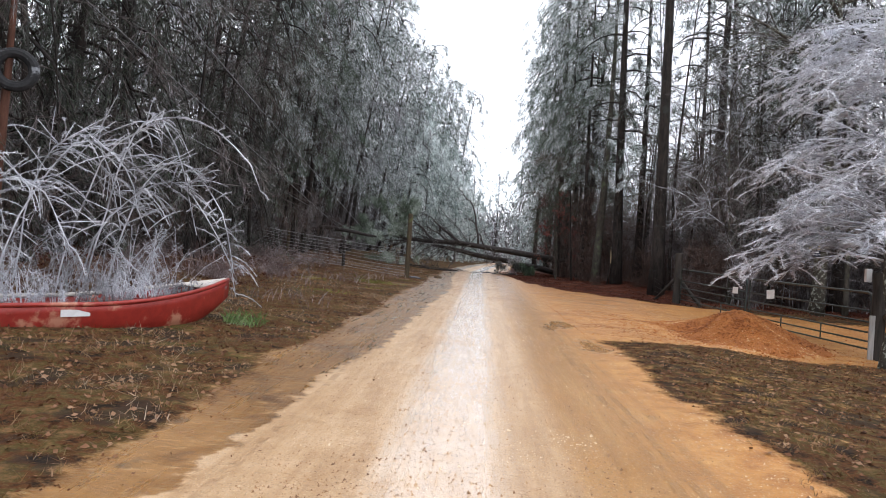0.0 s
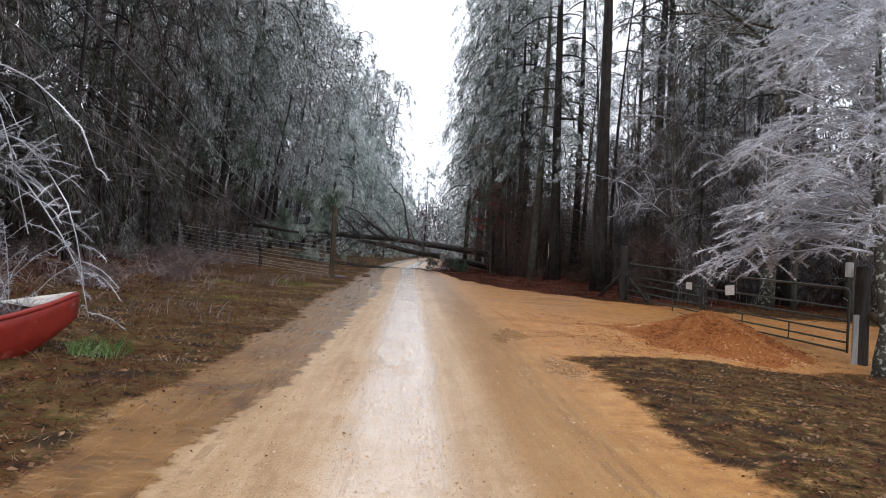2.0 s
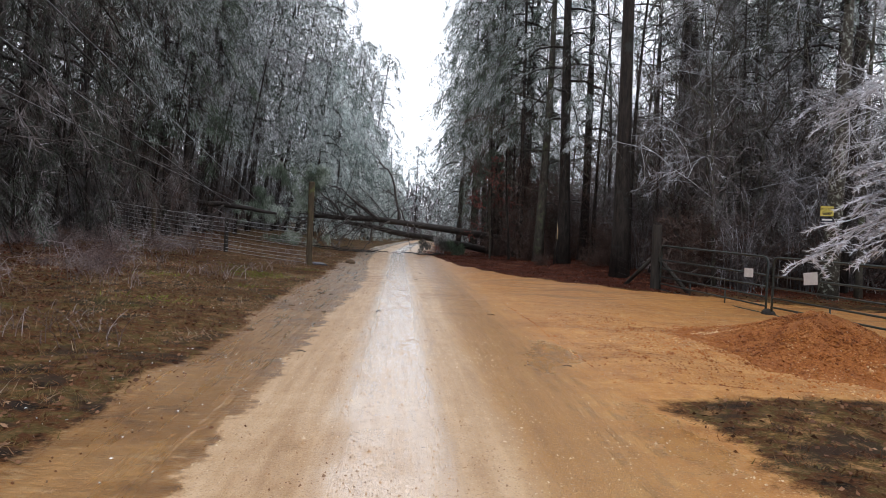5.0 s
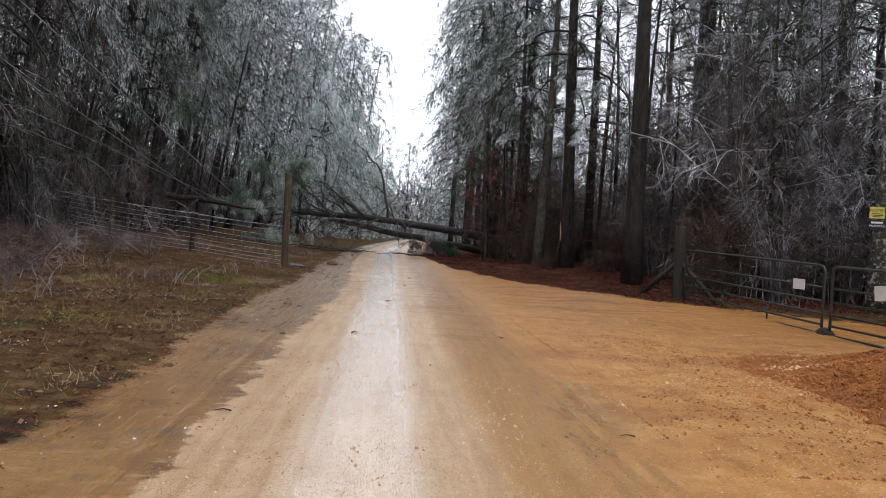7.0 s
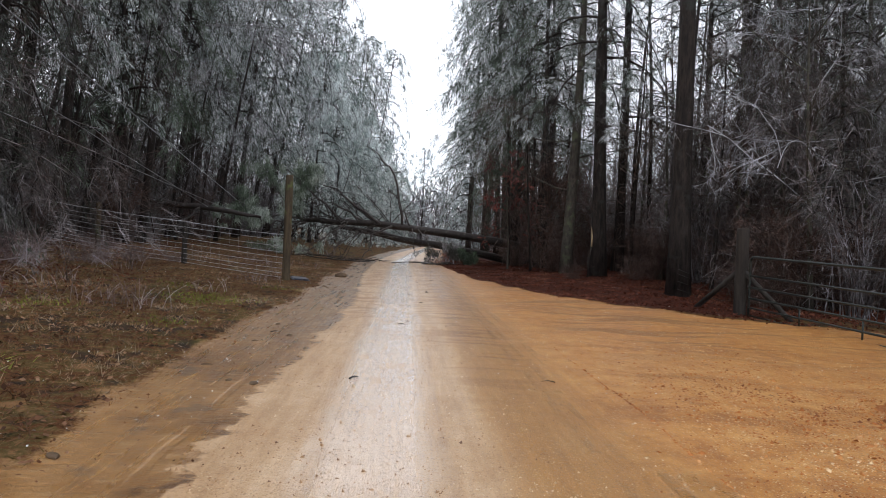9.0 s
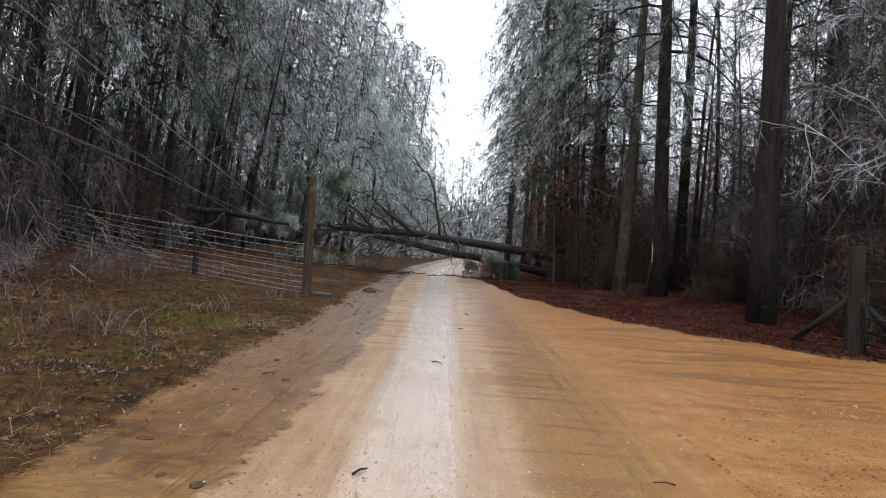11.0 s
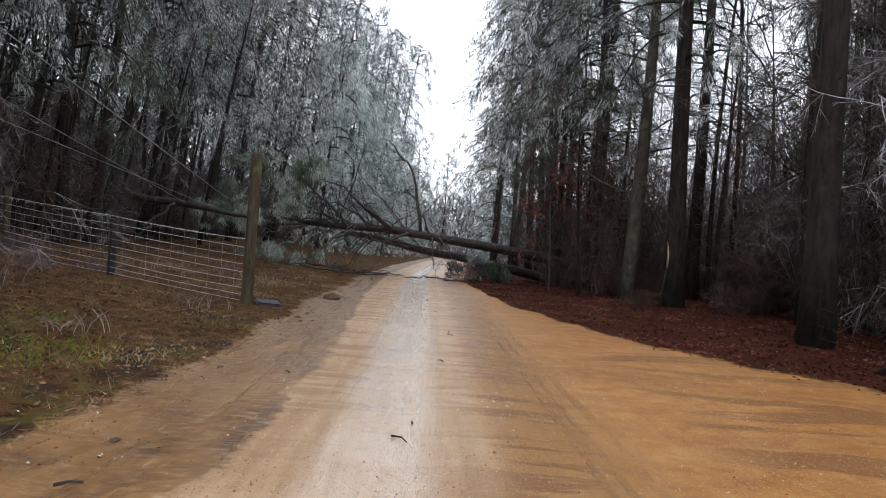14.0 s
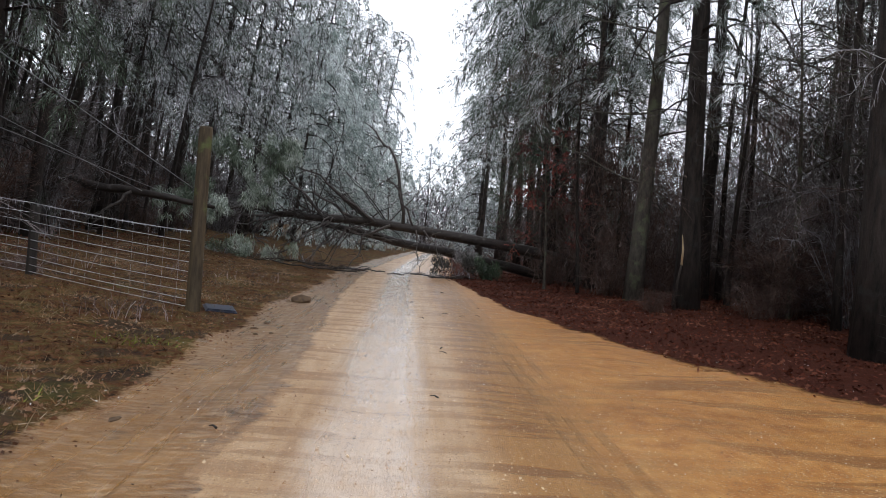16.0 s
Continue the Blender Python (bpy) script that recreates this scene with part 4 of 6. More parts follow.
def wire_fence(name, label, posts, wires, top_h, spacing):
    ob = thing(name, label, "fence")
    for (x, y, top, r, mat) in posts:
        round_post(ob, "post", x, y, top, r, mat)
    rng = np.random.default_rng(3)
    for (xa, ya, *_), (xb, yb, *_) in zip(posts[:-1], posts[1:]):
        span = math.hypot(xb - xa, yb - ya)
        s = np.linspace(0, 1, 9)
        px, py = xa + (xb - xa) * s, ya + (yb - ya) * s
        gz = np.interp(s, [0, 1], [hz(xa, ya), hz(xb, yb)])
        hs = [0.06 + (top_h - 0.06) * (k / (wires - 1)) ** 1.12 for k in range(wires)]
        for hw in hs:
            sag = -0.03 * 4 * s * (1 - s) * rng.uniform(0.2, 1.4)
            sh = Shape()
            sh.tube(np.stack([px, py - 0.07, gz + hw + sag], 1), 0.0048 if hw < top_h - 0.02 else 0.0065, 4)
            part("wire", sh.mesh("wire", M_WIRE), M_WIRE, ob)
        sh = Shape()
        for k in range(1, int(span / spacing)):
            u = k * spacing / span
            x, y, g = xa + (xb - xa) * u, ya + (yb - ya) * u, hz(xa, ya) * (1 - u) + hz(xb, yb) * u
            sh.tube([(x, y - 0.072, g + 0.06), (x + 0.004, y - 0.072, g + top_h * 0.5), (x, y - 0.072, g + top_h - 0.02)], 0.0016, 3)
        tagged(part("stay_wire", sh.mesh("stay_wire", M_WIRE), M_WIRE, ob), kind="stuff")
        cnt = int(span * 26)
        u = rng.uniform(0, 1, cnt)
        base = np.stack([xa + (xb - xa) * u, ya + (yb - ya) * u - 0.07, hz(xa, ya) * (1 - u) + hz(xb, yb) * u + top_h - 0.012], 1)
        v, f = blades(base, np.tile([0.05, 0.0, -1.0], (cnt, 1)) + rng.normal(size=(cnt, 3)) * 0.12, rng.uniform(0.02, 0.075, cnt), 0.012, rng)
        tagged(part("icicle", raw_mesh("icicle", v, f, M_WIRE), M_WIRE, ob), "small icicles under the top wire", kind="stuff")
    return ob


wire_fence("wire_fence", "woven wire livestock fence glazed with ice on wooden posts", [
    (-3.15, 29.43, 3.06, 0.105, M_POST), (-6.22, 30.65, 1.72, 0.075, M_POST_DARK), (-9.25, 32.1, 2.2, 0.075, M_POST), (-12.4, 33.6, 2.4, 0.075, M_POST_DARK), (-16.0, 35.2, 2.7, 0.075, M_POST_DARK)], 9, 1.2, 0.30)

# ---- double gate ----


def gate_leaf(a, b, za, zb, high):
    """One tubular leaf from hinge a to latch b, with six rails."""
    ax, ay = a
    bx, by = b
    span = math.hypot(bx - ax, by - ay)
    ob = thing("farm_gate", "dark green tubular steel farm gate leaf, closed", "gate", group="gate leaves")
    d = np.array([(bx - ax) / span, (by - ay) / span, (zb - za) / span])

    def at(u, v):
        return np.array([ax, ay, za]) + d * u + np.array([0, 0, v])

    rc = 0.12
    arc = [at(0.03, 0)] + [at(0.03, v) for v in (0.4, high - rc)]
    for k in range(1, 5):
        t = k * math.pi / 8
        arc.append(at(0.03 + rc - rc * math.cos(t), high - rc + rc * math.sin(t)))
    arc.append(at(span * 0.5, high))
    for k in range(0, 5):
        t = k * math.pi / 8
        arc.append(at(span - 0.03 - rc + rc * math.sin(t), high - rc + rc * math.cos(t)))
    arc += [at(span - 0.03, 0.4), at(span - 0.03, 0.0)]
    sh = Shape()
    sh.tube(arc, 0.026, 8)
    part("gate_frame", sh.mesh("gate_frame", M_GATE), M_GATE, ob)
    for v in (0.03, 0.20, 0.40, 0.63, 0.88):
        sh = Shape()
        sh.tube([at(0.03, v), at(span * 0.5, v), at(span - 0.03, v)], 0.021, 8)
        part("rail", sh.mesh("rail", M_GATE), M_GATE, ob)
    for u in (0.34, 0.67):
        sh = Shape()
        sh.tube([at(span * u, 0.03), at(span * u, 0.2), at(span * u, 0.40)], 0.017, 6)
        part("upright", sh.mesh("upright", M_GATE), M_GATE, ob)
    return ob, at, span


GL, GC, GR = (7.34, 25.2), (7.96, 20.55), (8.68, 15.45)
leaf_a, at_a, span_a = gate_leaf(GL, (GC[0], GC[1] + 0.08), 0.14, 0.0, 1.28)
leaf_b, at_b, span_b = gate_leaf(GR, (GC[0], GC[1] - 0.08), -0.10, 0.0, 1.28)


def box(sx, sy, sz, bevel=0.0):
    bm = bmesh.new()
    bmesh.ops.create_cube(bm, size=1.0)
    bmesh.ops.scale(bm, vec=(sx, sy, sz), verts=bm.verts)
    if bevel:
        bmesh.ops.bevel(bm, geom=bm.edges[:], offset=bevel, segments=2, affect="EDGES")
    return bm


def sheet_sign(name, label, centre, yaw, w, h, mat, bars=(), lean=0):
    ob = thing(name, label, "sign", pose(*centre, 0, lean, yaw))
    part("panel", box(w, 0.006, h, 0.002), mat, ob)
    for (u, v, bw, bh) in bars:
        bar = part("printed_bar", box(bw, 0.002, bh), M_INK, ob)
        bar.location = (u, -0.0045, v)
    return ob


p1, p2 = at_a(span_a * 0.865, 0.88), at_b(span_b * 0.77, 0.92)
sheet_sign("gate_sign", "small white blank sheet sign wired to the gate rails", (p1[0] - 0.035, p1[1], p1[2]), -83, 0.32, 0.2, M_PLATE)
sheet_sign("gate_sign", "white sheet sign hung askew on the gate rails", (p2[0] - 0.035, p2[1], p2[2]), -82, 0.38, 0.25, M_PLATE, lean=-6)

gate_base = thing("gate_stop", "dark lumpy concrete stop under the gate's meeting stiles", "stop", pose(GC[0], GC[1], hz(*GC)))
bm = bmesh.new()
bmesh.ops.create_icosphere(bm, subdivisions=2, radius=0.13)
for v in bm.verts:
    v.co = Vector((v.co.x * 1.1 + 0.02 * noise.noise(v.co * 9), v.co.y * 1.5, max(-0.02, v.co.z * 0.9 + 0.03 * noise.noise(v.co * 7))))
part("block", bm, M_POST_DARK, gate_base)

hinge_post = thing("gate_post", "dark wooden gate post braced by slanting poles", "post", group="gate posts")
round_post(hinge_post, "post", 7.28, 25.42, 2.02, 0.13, M_POST_DARK)
for (dx, dy) in ((-0.55, 1.15), (0.65, -1.05)):
    sh = Shape()
    sh.tube([(7.28 + dx, 25.42 + dy, hz(7.28 + dx, 25.42 + dy) - 0.1), (7.28, 25.42, 1.15)], 0.06, 8)
    part("brace", sh.mesh("brace", M_POST_DARK), M_POST_DARK, hinge_post)

end_post = thing("gate_post", "thick black gate post with a pale board nailed on", "post", group="gate posts")
round_post(end_post, "post", 8.30, 14.55, 1.62, 0.13, M_POST_DARK)
bd = part("board", box(0.11, 0.035, 0.98, 0.004), M_STAKE, end_post, "greyed upright board")
bd.location = (8.12, 14.44, hz(8.1, 14.4) + 0.42)
bx = part("insulator_box", box(0.12, 0.09, 0.28, 0.01), M_PLATE, end_post, "white weathered box")
bx.location = (8.14, 14.72, 1.55)
sh = Shape()
sh.tube([(8.35, 14.4, 0.75), (9.35, 13.2, hz(9.35, 13.2) - 0.1)], 0.07, 8)
part("brace", sh.mesh("brace", M_POST), M_POST, end_post)

# ---- rail fence remnants beside the forest edge ----
old_fence = thing("rail_fence", "collapsed grey wire fence at the forest edge", "fence")
for k, (z0, z1) in enumerate(((0.25, 0.2), (0.45, 0.42), (0.65, 0.62), (0.85, 0.75))):
    sh = Shape()
    sh.tube([(7.2, 25.5, hz(7.2, 25.5) + z0), (7.3, 27.4, hz(7.3, 27.4) + z1 * 0.8), (7.4, 29.2, hz(7.4, 29.2) + z1)], 0.005, 4)
    part("wire", sh.mesh("wire", M_POST_DARK), M_POST_DARK, old_fence)

# ---- upturned-bow rowing boat full of weeds ----


def rowing_boat():
    m = pose(-3.83, 10.16, hz(-4.6, 9.0) - 0.15, 0, 0, 145)
    ob = thing("rowing_boat", "faded red fibreglass rowing boat overgrown with icy weeds", "boat", m)
    # local +y runs from bow to stern
    L, half, deep = 3.3, 0.62, 0.42
    n_st, n_s = 22, 9
    rows = []
    for i in range(n_st + 1):
        u = i / n_st
        w = half * (1 - (1 - min(1, u / 0.62)) ** 2.3) * (1 - 0.12 * max(0, u - 0.62) / 0.38)
        w = max(w, 0.012)
        rise = 0.28 * (1 - min(1, u / 0.7)) ** 1.7
        sheer = deep + rise
        keel = 0.46 * (1 - min(1, u / 0.34)) ** 1.7
        row = []
        for j in range(-n_s, n_s + 1):
            q = j / n_s
            a = abs(q)
            x = w * math.copysign(min(1.0, 1.30 * a ** 0.75) if a < 0.6 else 0.886 + 0.114 * (a - 0.6) / 0.4, q)
            z = keel + (sheer - keel) * (0 if a < 0.35 else ((a - 0.35) / 0.65) ** 1.25)
            row.append((x, u * L - 0.02 * z, z))
        rows.append(row)
    k = 2 * n_s + 1
    verts = [p for r in rows for p in r]
    faces = [(i * k + j, i * k + j + 1, (i + 1) * k + j + 1, (i + 1) * k + j) for i in range(n_st) for j in range(k - 1)]
    hull = part("hull", raw_mesh("hull", verts, faces, M_BOAT, True), M_BOAT, ob)
    sol = hull.modifiers.new("thickness", "SOLIDIFY")
    sol.thickness = 0.02
    for sgn in (-1, 1):
        sh = Shape()
        sh.tube([(rows[i][0 if sgn < 0 else -1][0] * 1.01, rows[i][0][1], rows[i][0][2] + 0.012) for i in range(0, n_st + 1)], 0.03, 6)
        part("gunwale", sh.mesh("gunwale", M_BOAT_RIM if sgn > 0 else M_BOAT), M_BOAT, ob)
    bm = bmesh.new()
    ring = [Vector(rows[i][0]) for i in range(0, 5)] + [Vector(rows[i][-1]) for i in range(4, -1, -1)]
    f = bm.faces.new([bm.verts.new(p + Vector((0, 0, 0.02))) for p in ring])
    bmesh.ops.solidify(bm, geom=[f], thickness=0.02)
    part("bow_deck", bm, M_BOAT_RIM, ob, "worn white bow deck")
    trans = rows[-1]
    bm = bmesh.new()
    f = bm.faces.new([bm.verts.new(Vector(p)) for p in trans])
    bmesh.ops.solidify(bm, geom=[f], thickness=0.03)
    part("transom", bm, M_BOAT, ob)
    plate = part("registration_plate", box(0.012, 0.34, 0.085, 0.003), M_PLATE, ob, "white label with illegible print")
    plate.location = (-0.600, 2.45, 0.33)
    return ob


rowing_boat()


def weeds(name, label, category, at, seed, count, spread_x, spread_y, h, mat, w=0.012, yaw=0, group="", thick=26):
    """Low icy weeds: thin leaning stems with short side sprigs."""
    rng = np.random.default_rng(seed)
    x, y, z = at
    rods, b, d, ln = Shape(), [], [], []
    for k in range(count):
        px, py = rng.uniform(-spread_x, spread_x), rng.uniform(-spread_y, spread_y)
        hh = h * rng.uniform(0.35, 1.1)
        lean = rng.normal(size=2) * 0.45 * hh
        s = np.linspace(0, 1, 4)[:, None]
        pts = np.array([px, py, -0.03]) + np.hstack([lean[0] * s ** 1.6, lean[1] * s ** 1.6, hh * (1.2 * s - 0.25 * s ** 2)])
        rods.tube(pts, np.linspace(0.005, 0.0025, 4), 3)
        u = rng.uniform(0.25, 1, thick)
        p = np.stack([np.interp(u, s[:, 0], pts[:, c]) for c in range(3)], 1)
        b.append(p), d.append(rng.normal(size=(thick, 3)) + np.array([lean[0], lean[1], 0.3])), ln.append(rng.uniform(0.04, 0.16, thick) * min(1.0, h))
    v, f = blades(np.vstack(b), np.vstack(d), np.concatenate(ln), w, rng, 0.15)
    ob = new(name, crown_mesh(name, rods, mat, v, f, mat))
    ob.matrix_basis = pose(x, y, z, 0, 0, yaw)
    return tagged(ob, label, category, group, "stuff")


weeds("icy_weeds", "grey ice-coated weeds growing out of the boat", "weeds", (-5.35, 8.7, hz(-5.3, 8.7) + 0.12), 31, 170, 0.45, 1.25, 0.52, M_TWIG_FROST, 0.008, -35, "", 40)
weeds("icy_weeds", "grey ice-coated weeds growing behind the boat", "weeds", (-6.6, 10.2, hz(-6.6, 10.2)), 32, 150, 1.0, 1.9, 1.25, M_TWIG_FROST, 0.008, -40, "", 44)
weeds("straw_tuft", "pale frosted straw matted inside the boat", "grass", (-4.5, 9.45, hz(-4.5, 9.4) + 0.34), 33, 220, 0.32, 0.85, 0.24, M_TWIG_FROST, 0.007, -35)
weeds("grass_clump", "bright green grass clump beside the boat's bow", "grass", (-3.45, 9.95, hz(-3.45, 9.95)), 34, 110, 0.26, 0.26, 0.24, M_GREEN, 0.008)


def bent_sapling(name, label, seed, root, tip, top, r0, mat, twig_len=0.22, twigs=90):
    """A thin stem bowed over in an arc by its load of ice, with short twigs."""
    rng = np.random.default_rng(seed)
    ob = thing(name, label, "sapling", group="bowed saplings")
    root, tip = np.array([root[0], root[1], hz(*root) - 0.05]), np.array(tip, float)
    s = np.linspace(0, 1, 14)[:, None]
    ctrl = np.array([root[0] * 0.75 + tip[0] * 0.25, root[1] * 0.75 + tip[1] * 0.25, top])
    ctrl2 = np.array([root[0] * 0.25 + tip[0] * 0.75, root[1] * 0.25 + tip[1] * 0.75, top])
    pts = (1 - s) ** 3 * root + 3 * s * (1 - s) ** 2 * ctrl + 3 * s ** 2 * (1 - s) * ctrl2 + s ** 3 * tip
    sh = Shape()
    pts[1:] += np.cumsum(rng.normal(size=(13, 3)) * np.array([0.035, 0.035, 0.025]), 0)
    sh.tube(pts, np.linspace(r0, 0.006, 14), 6)
    part("stem", sh.mesh("stem", mat), mat, ob)
    # side shoots hang along the stem, each furred with short icy spikes
    shoots, bb, dd, ll = Shape(), [], [], []
    lead = unit(tip - root)
    for k in range(twigs):
        u = rng.uniform(0.22, 1.0)
        c0 = np.array([np.interp(u, s[:, 0], pts[:, c]) for c in range(3)])
        w = unit(lead * 0.7 + rng.normal(size=3) * 0.75)
        sl = twig_len * rng.uniform(0.6, 2.6) * (1.25 - 0.6 * u)
        sp = bough_path(c0, math.atan2(w[1], w[0]), sl, max(w[2], -0.25), rng.uniform(0.1, 0.55), 5)
        shoots.tube(sp, np.linspace(0.007, 0.004, 5), 3)
        m = int(110 * sl) + 10
        t = rng.uniform(0.05, 1.0, m)
        bb.append(np.stack([np.interp(t, np.linspace(0, 1, 5), sp[:, c]) for c in range(3)], 1))
        dd.append(unit(sp[-1] - sp[0]) * 0.7 + rng.normal(size=(m, 3)) * 0.7)
        ll.append(rng.uniform(0.015, 0.055, m))
    m = 420
    t = rng.uniform(0.05, 1.0, m)
    bb.append(np.stack([np.interp(t, s[:, 0], pts[:, c]) for c in range(3)], 1))
    dd.append(rng.normal(size=(m, 3)))
    ll.append(rng.uniform(0.015, 0.05, m))
    v, f = blades(np.vstack(bb), np.vstack(dd), np.concatenate(ll), 0.009, rng, 0.1)
    part("crown", crown_mesh("crown", shoots, M_TWIG_ICE, v, f, M_TWIG_ICE), M_TWIG_ICE, ob)
    return ob


SAP = "young sapling bowed to the ground under clear ice"
bent_sapling("bowed_sapling", SAP, 41, (-6.2, 9.6), (-2.65, 7.8, 2.02), 3.4, 0.011, M_TWIG_ICE, 0.10, 9)
bent_sapling("bowed_sapling", SAP, 42, (-6.0, 10.6), (-3.75, 10.1, 0.9), 3.2, 0.014, M_TWIG_ICE, 0.30, 40)
bent_sapling("bowed_sapling", SAP, 43, (-6.3, 10.2), (-3.6, 10.3, 0.6), 2.8, 0.014, M_TWIG_ICE, 0.32, 46)
bent_sapling("bowed_sapling", SAP, 44, (-6.6, 11.0), (-4.2, 9.8, 1.3), 3.9, 0.014, M_TWIG_ICE, 0.4, 46)
bent_sapling("bowed_sapling", SAP, 45, (-6.9, 9.3), (-4.7, 9.6, 1.5), 3.3, 0.013, M_TWIG_ICE, 0.42, 46)
bent_sapling("bowed_sapling", SAP, 46, (-7.2, 8.6), (-5.3, 8.4, 1.2), 2.5, 0.012, M_TWIG_ICE, 0.42, 46)
bent_sapling("bowed_sapling", SAP, 47, (-7.4, 10.4), (-5.2, 9.9, 1.4), 3.5, 0.013, M_TWIG_ICE, 0.42, 50)
bent_sapling("bowed_sapling", SAP, 48, (-7.0, 7.4), (-5.7, 7.0, 1.1), 2.4, 0.012, M_TWIG_ICE, 0.42, 46)

# ---- ice-laden tree beside the gate ----


def iced_tree(x, y):
    rng = np.random.default_rng(77)
    ob = thing("iced_dogwood", "spreading small tree with every twig cased in white ice", "tree", pose(x, y, hz(x, y)))
    path = np.array([(0, 0, -0.2), (0.03, 0.05, 0.3), (0.12, 0.10, 0.8), (0.05, 0.2, 1.5), (0.15, 0.45, 2.3), (0.3, 0.8, 3.2), (0.45, 1.1, 4.9), (0.5, 1.3, 7.2)])
    wood = Shape()
    wood.tube(path, [0.19, 0.15, 0.13, 0.12, 0.11, 0.085, 0.06, 0.03], 10, 0.07, rng)
    part("trunk", wood.mesh("trunk", M_LICHEN), M_LICHEN, ob, "black trunk spotted with pale lichen")
    limbs, bases, ways, lens = Shape(), [], [], []
    for k in range(100):
        u = rng.uniform(0.30, 1.0) if k < 84 else rng.uniform(0.28, 0.42)
        z = 7.2 * u
        start = np.array([np.interp(z, path[:, 2], path[:, c]) for c in range(3)])
        az = rng.uniform(0, 6.28) if k < 84 else rng.uniform(2.3, 3.2)
        length = (4.1 if k < 84 else 3.4) * (1.10 - 0.45 * u) * rng.uniform(0.55, 1.1)
        bp = bough_path(start, az, length, rng.uniform(0.3, 0.65), rng.uniform(0.35, 0.7), 8)
        bp[:, 2] = np.where(bp[:, 2] < 1.45, 1.45 + (bp[:, 2] - 1.45) * 0.25, bp[:, 2])
        bp[1:] += np.cumsum(rng.normal(size=(7, 3)) * 0.06, 0)
        limbs.tube(bp, np.linspace(0.018, 0.005, 8), 4)
        for j in range(20):
            s = rng.uniform(0.15, 1.0)
            c0 = np.array([np.interp(s, np.linspace(0, 1, 8), bp[:, c]) for c in range(3)])
            tan = unit(bp[min(7, int(s * 7) + 1)] - bp[int(s * 7)] if int(s * 7) < 7 else bp[7] - bp[6])
            w = unit(tan + rng.normal(size=3) * np.array([0.85, 0.85, 0.35]) + np.array([0, 0, -0.1]))
            sl = rng.uniform(0.22, 0.7)
            sp = bough_path(c0, math.atan2(w[1], w[0]), sl, max(w[2], -0.3), rng.uniform(0.0, 0.35), 5)
            limbs.tube(sp, np.linspace(0.008, 0.004, 5), 3)
            m = int(100 * sl) + 8
            t = rng.uniform(0.05, 1.0, m)
            p = np.stack([np.interp(t, np.linspace(0, 1, 5), sp[:, c]) for c in range(3)], 1)
            along = unit(sp[-1] - sp[0])
            sideway = np.cross(along, [0, 0, 1.0])
            d = along * 0.7 + sideway * (rng.choice([-1, 1], m) * rng.uniform(0.4, 1.1, m))[:, None] + rng.normal(size=(m, 3)) * 0.45 + np.array([0, 0, 0.15])
            bases.append(p), ways.append(d), lens.append(rng.uniform(0.04, 0.125, m))
    v, f = blades(np.vstack(bases), np.vstack(ways), np.concatenate(lens), 0.014, rng, 0.05)
    part("crown", crown_mesh("crown", limbs, M_TWIG_ICE, v, f, M_TWIG_ICE), M_TWIG_ICE, ob)
    return ob


iced_tree(7.75, 13.15)

# ---- prototypes of the woods ----
PINE = "tall loblolly pine with ice-laden drooping boughs"
DROOP = "roadside pine whose boughs hang low with ice"
YOUNG = "slender young pine bent by ice"
BARE = "bare hardwood with frosted grey twigs"
protos = {}
protos["road_a"] = pine("pine_tree", PINE, 117, 26, 0.29, 0.25, 46, 4.2, 0.75, 6, 84, 0.19, 0.016, M_NEEDLE, power=3, hang=0.5, size=1.15)
protos["tall_a"] = pine("pine_tree", PINE, 101, 25, 0.27, 0.42, 36, 4.2, 0.7, 4, 40, 0.21, 0.030, M_NEEDLE, power=3, hang=0.5, size=1.2)
protos["tall_b"] = pine("pine_tree", PINE, 102, 23, 0.17, 0.40, 36, 3.8, 0.85, 4, 44, 0.21, 0.028, M_NEEDLE, power=3, hang=0.6, size=1.2)
protos["tall_c"] = pine("pine_tree", PINE, 103, 27, 0.29, 0.47, 34, 4.4, 0.65, 4, 40, 0.21, 0.030, M_NEEDLE, power=3, hang=0.5, size=1.2)
protos["edge"] = pine("pine_tree", DROOP, 109, 21, 0.17, 0.32, 44, 3.6, 0.95, 4, 42, 0.24, 0.036, M_NEEDLE, power=3.2, hang=0.7, size=1.3)
protos["near_edge"] = pine("pine_tree", DROOP, 118, 21, 0.16, 0.33, 42, 3.7, 0.95, 5, 60, 0.19, 0.019, M_NEEDLE, power=3.2, hang=0.65, size=1.15)
protos["near_low"] = pine("pine_tree", "roadside evergreen with dull dark boughs hanging low", 119, 17, 0.15, 0.13, 54, 3.3, 1.10, 5, 50, 0.17, 0.0155, M_NEEDLE_DARK, power=3.0, hang=0.8, size=1.1)
protos["droop_a"] = pine("pine_tree", DROOP, 104, 18, 0.17, 0.18, 46, 3.4, 1.05, 4, 36, 0.26, 0.042, M_NEEDLE, hang=0.7, power=2.8, size=1.3)
protos["droop_b"] = pine("pine_tree", "young roadside evergreen with dull hanging boughs", 105, 14, 0.13, 0.12, 50, 3.1, 1.15, 5, 60, 0.17, 0.013, M_NEEDLE_DARK, hang=0.8, lean=(0.03, 0), power=3.0, size=1.1)
protos["green"] = pine("pine_tree", "roadside pine with grey-green boughs hanging low", 110, 17, 0.18, 0.24, 44, 3.6, 0.95, 5, 76, 0.19, 0.017, M_NEEDLE_GREEN, hang=0.55, power=2.8, size=1.15)
protos["young"] = pine("pine_tree", YOUNG, 106, 15, 0.085, 0.5, 16, 2.0, 1.1, 3, 36, 0.2, 0.026, M_NEEDLE, lean=(0.10, 0.0), stubs=16, hang=0.7, size=1.0)
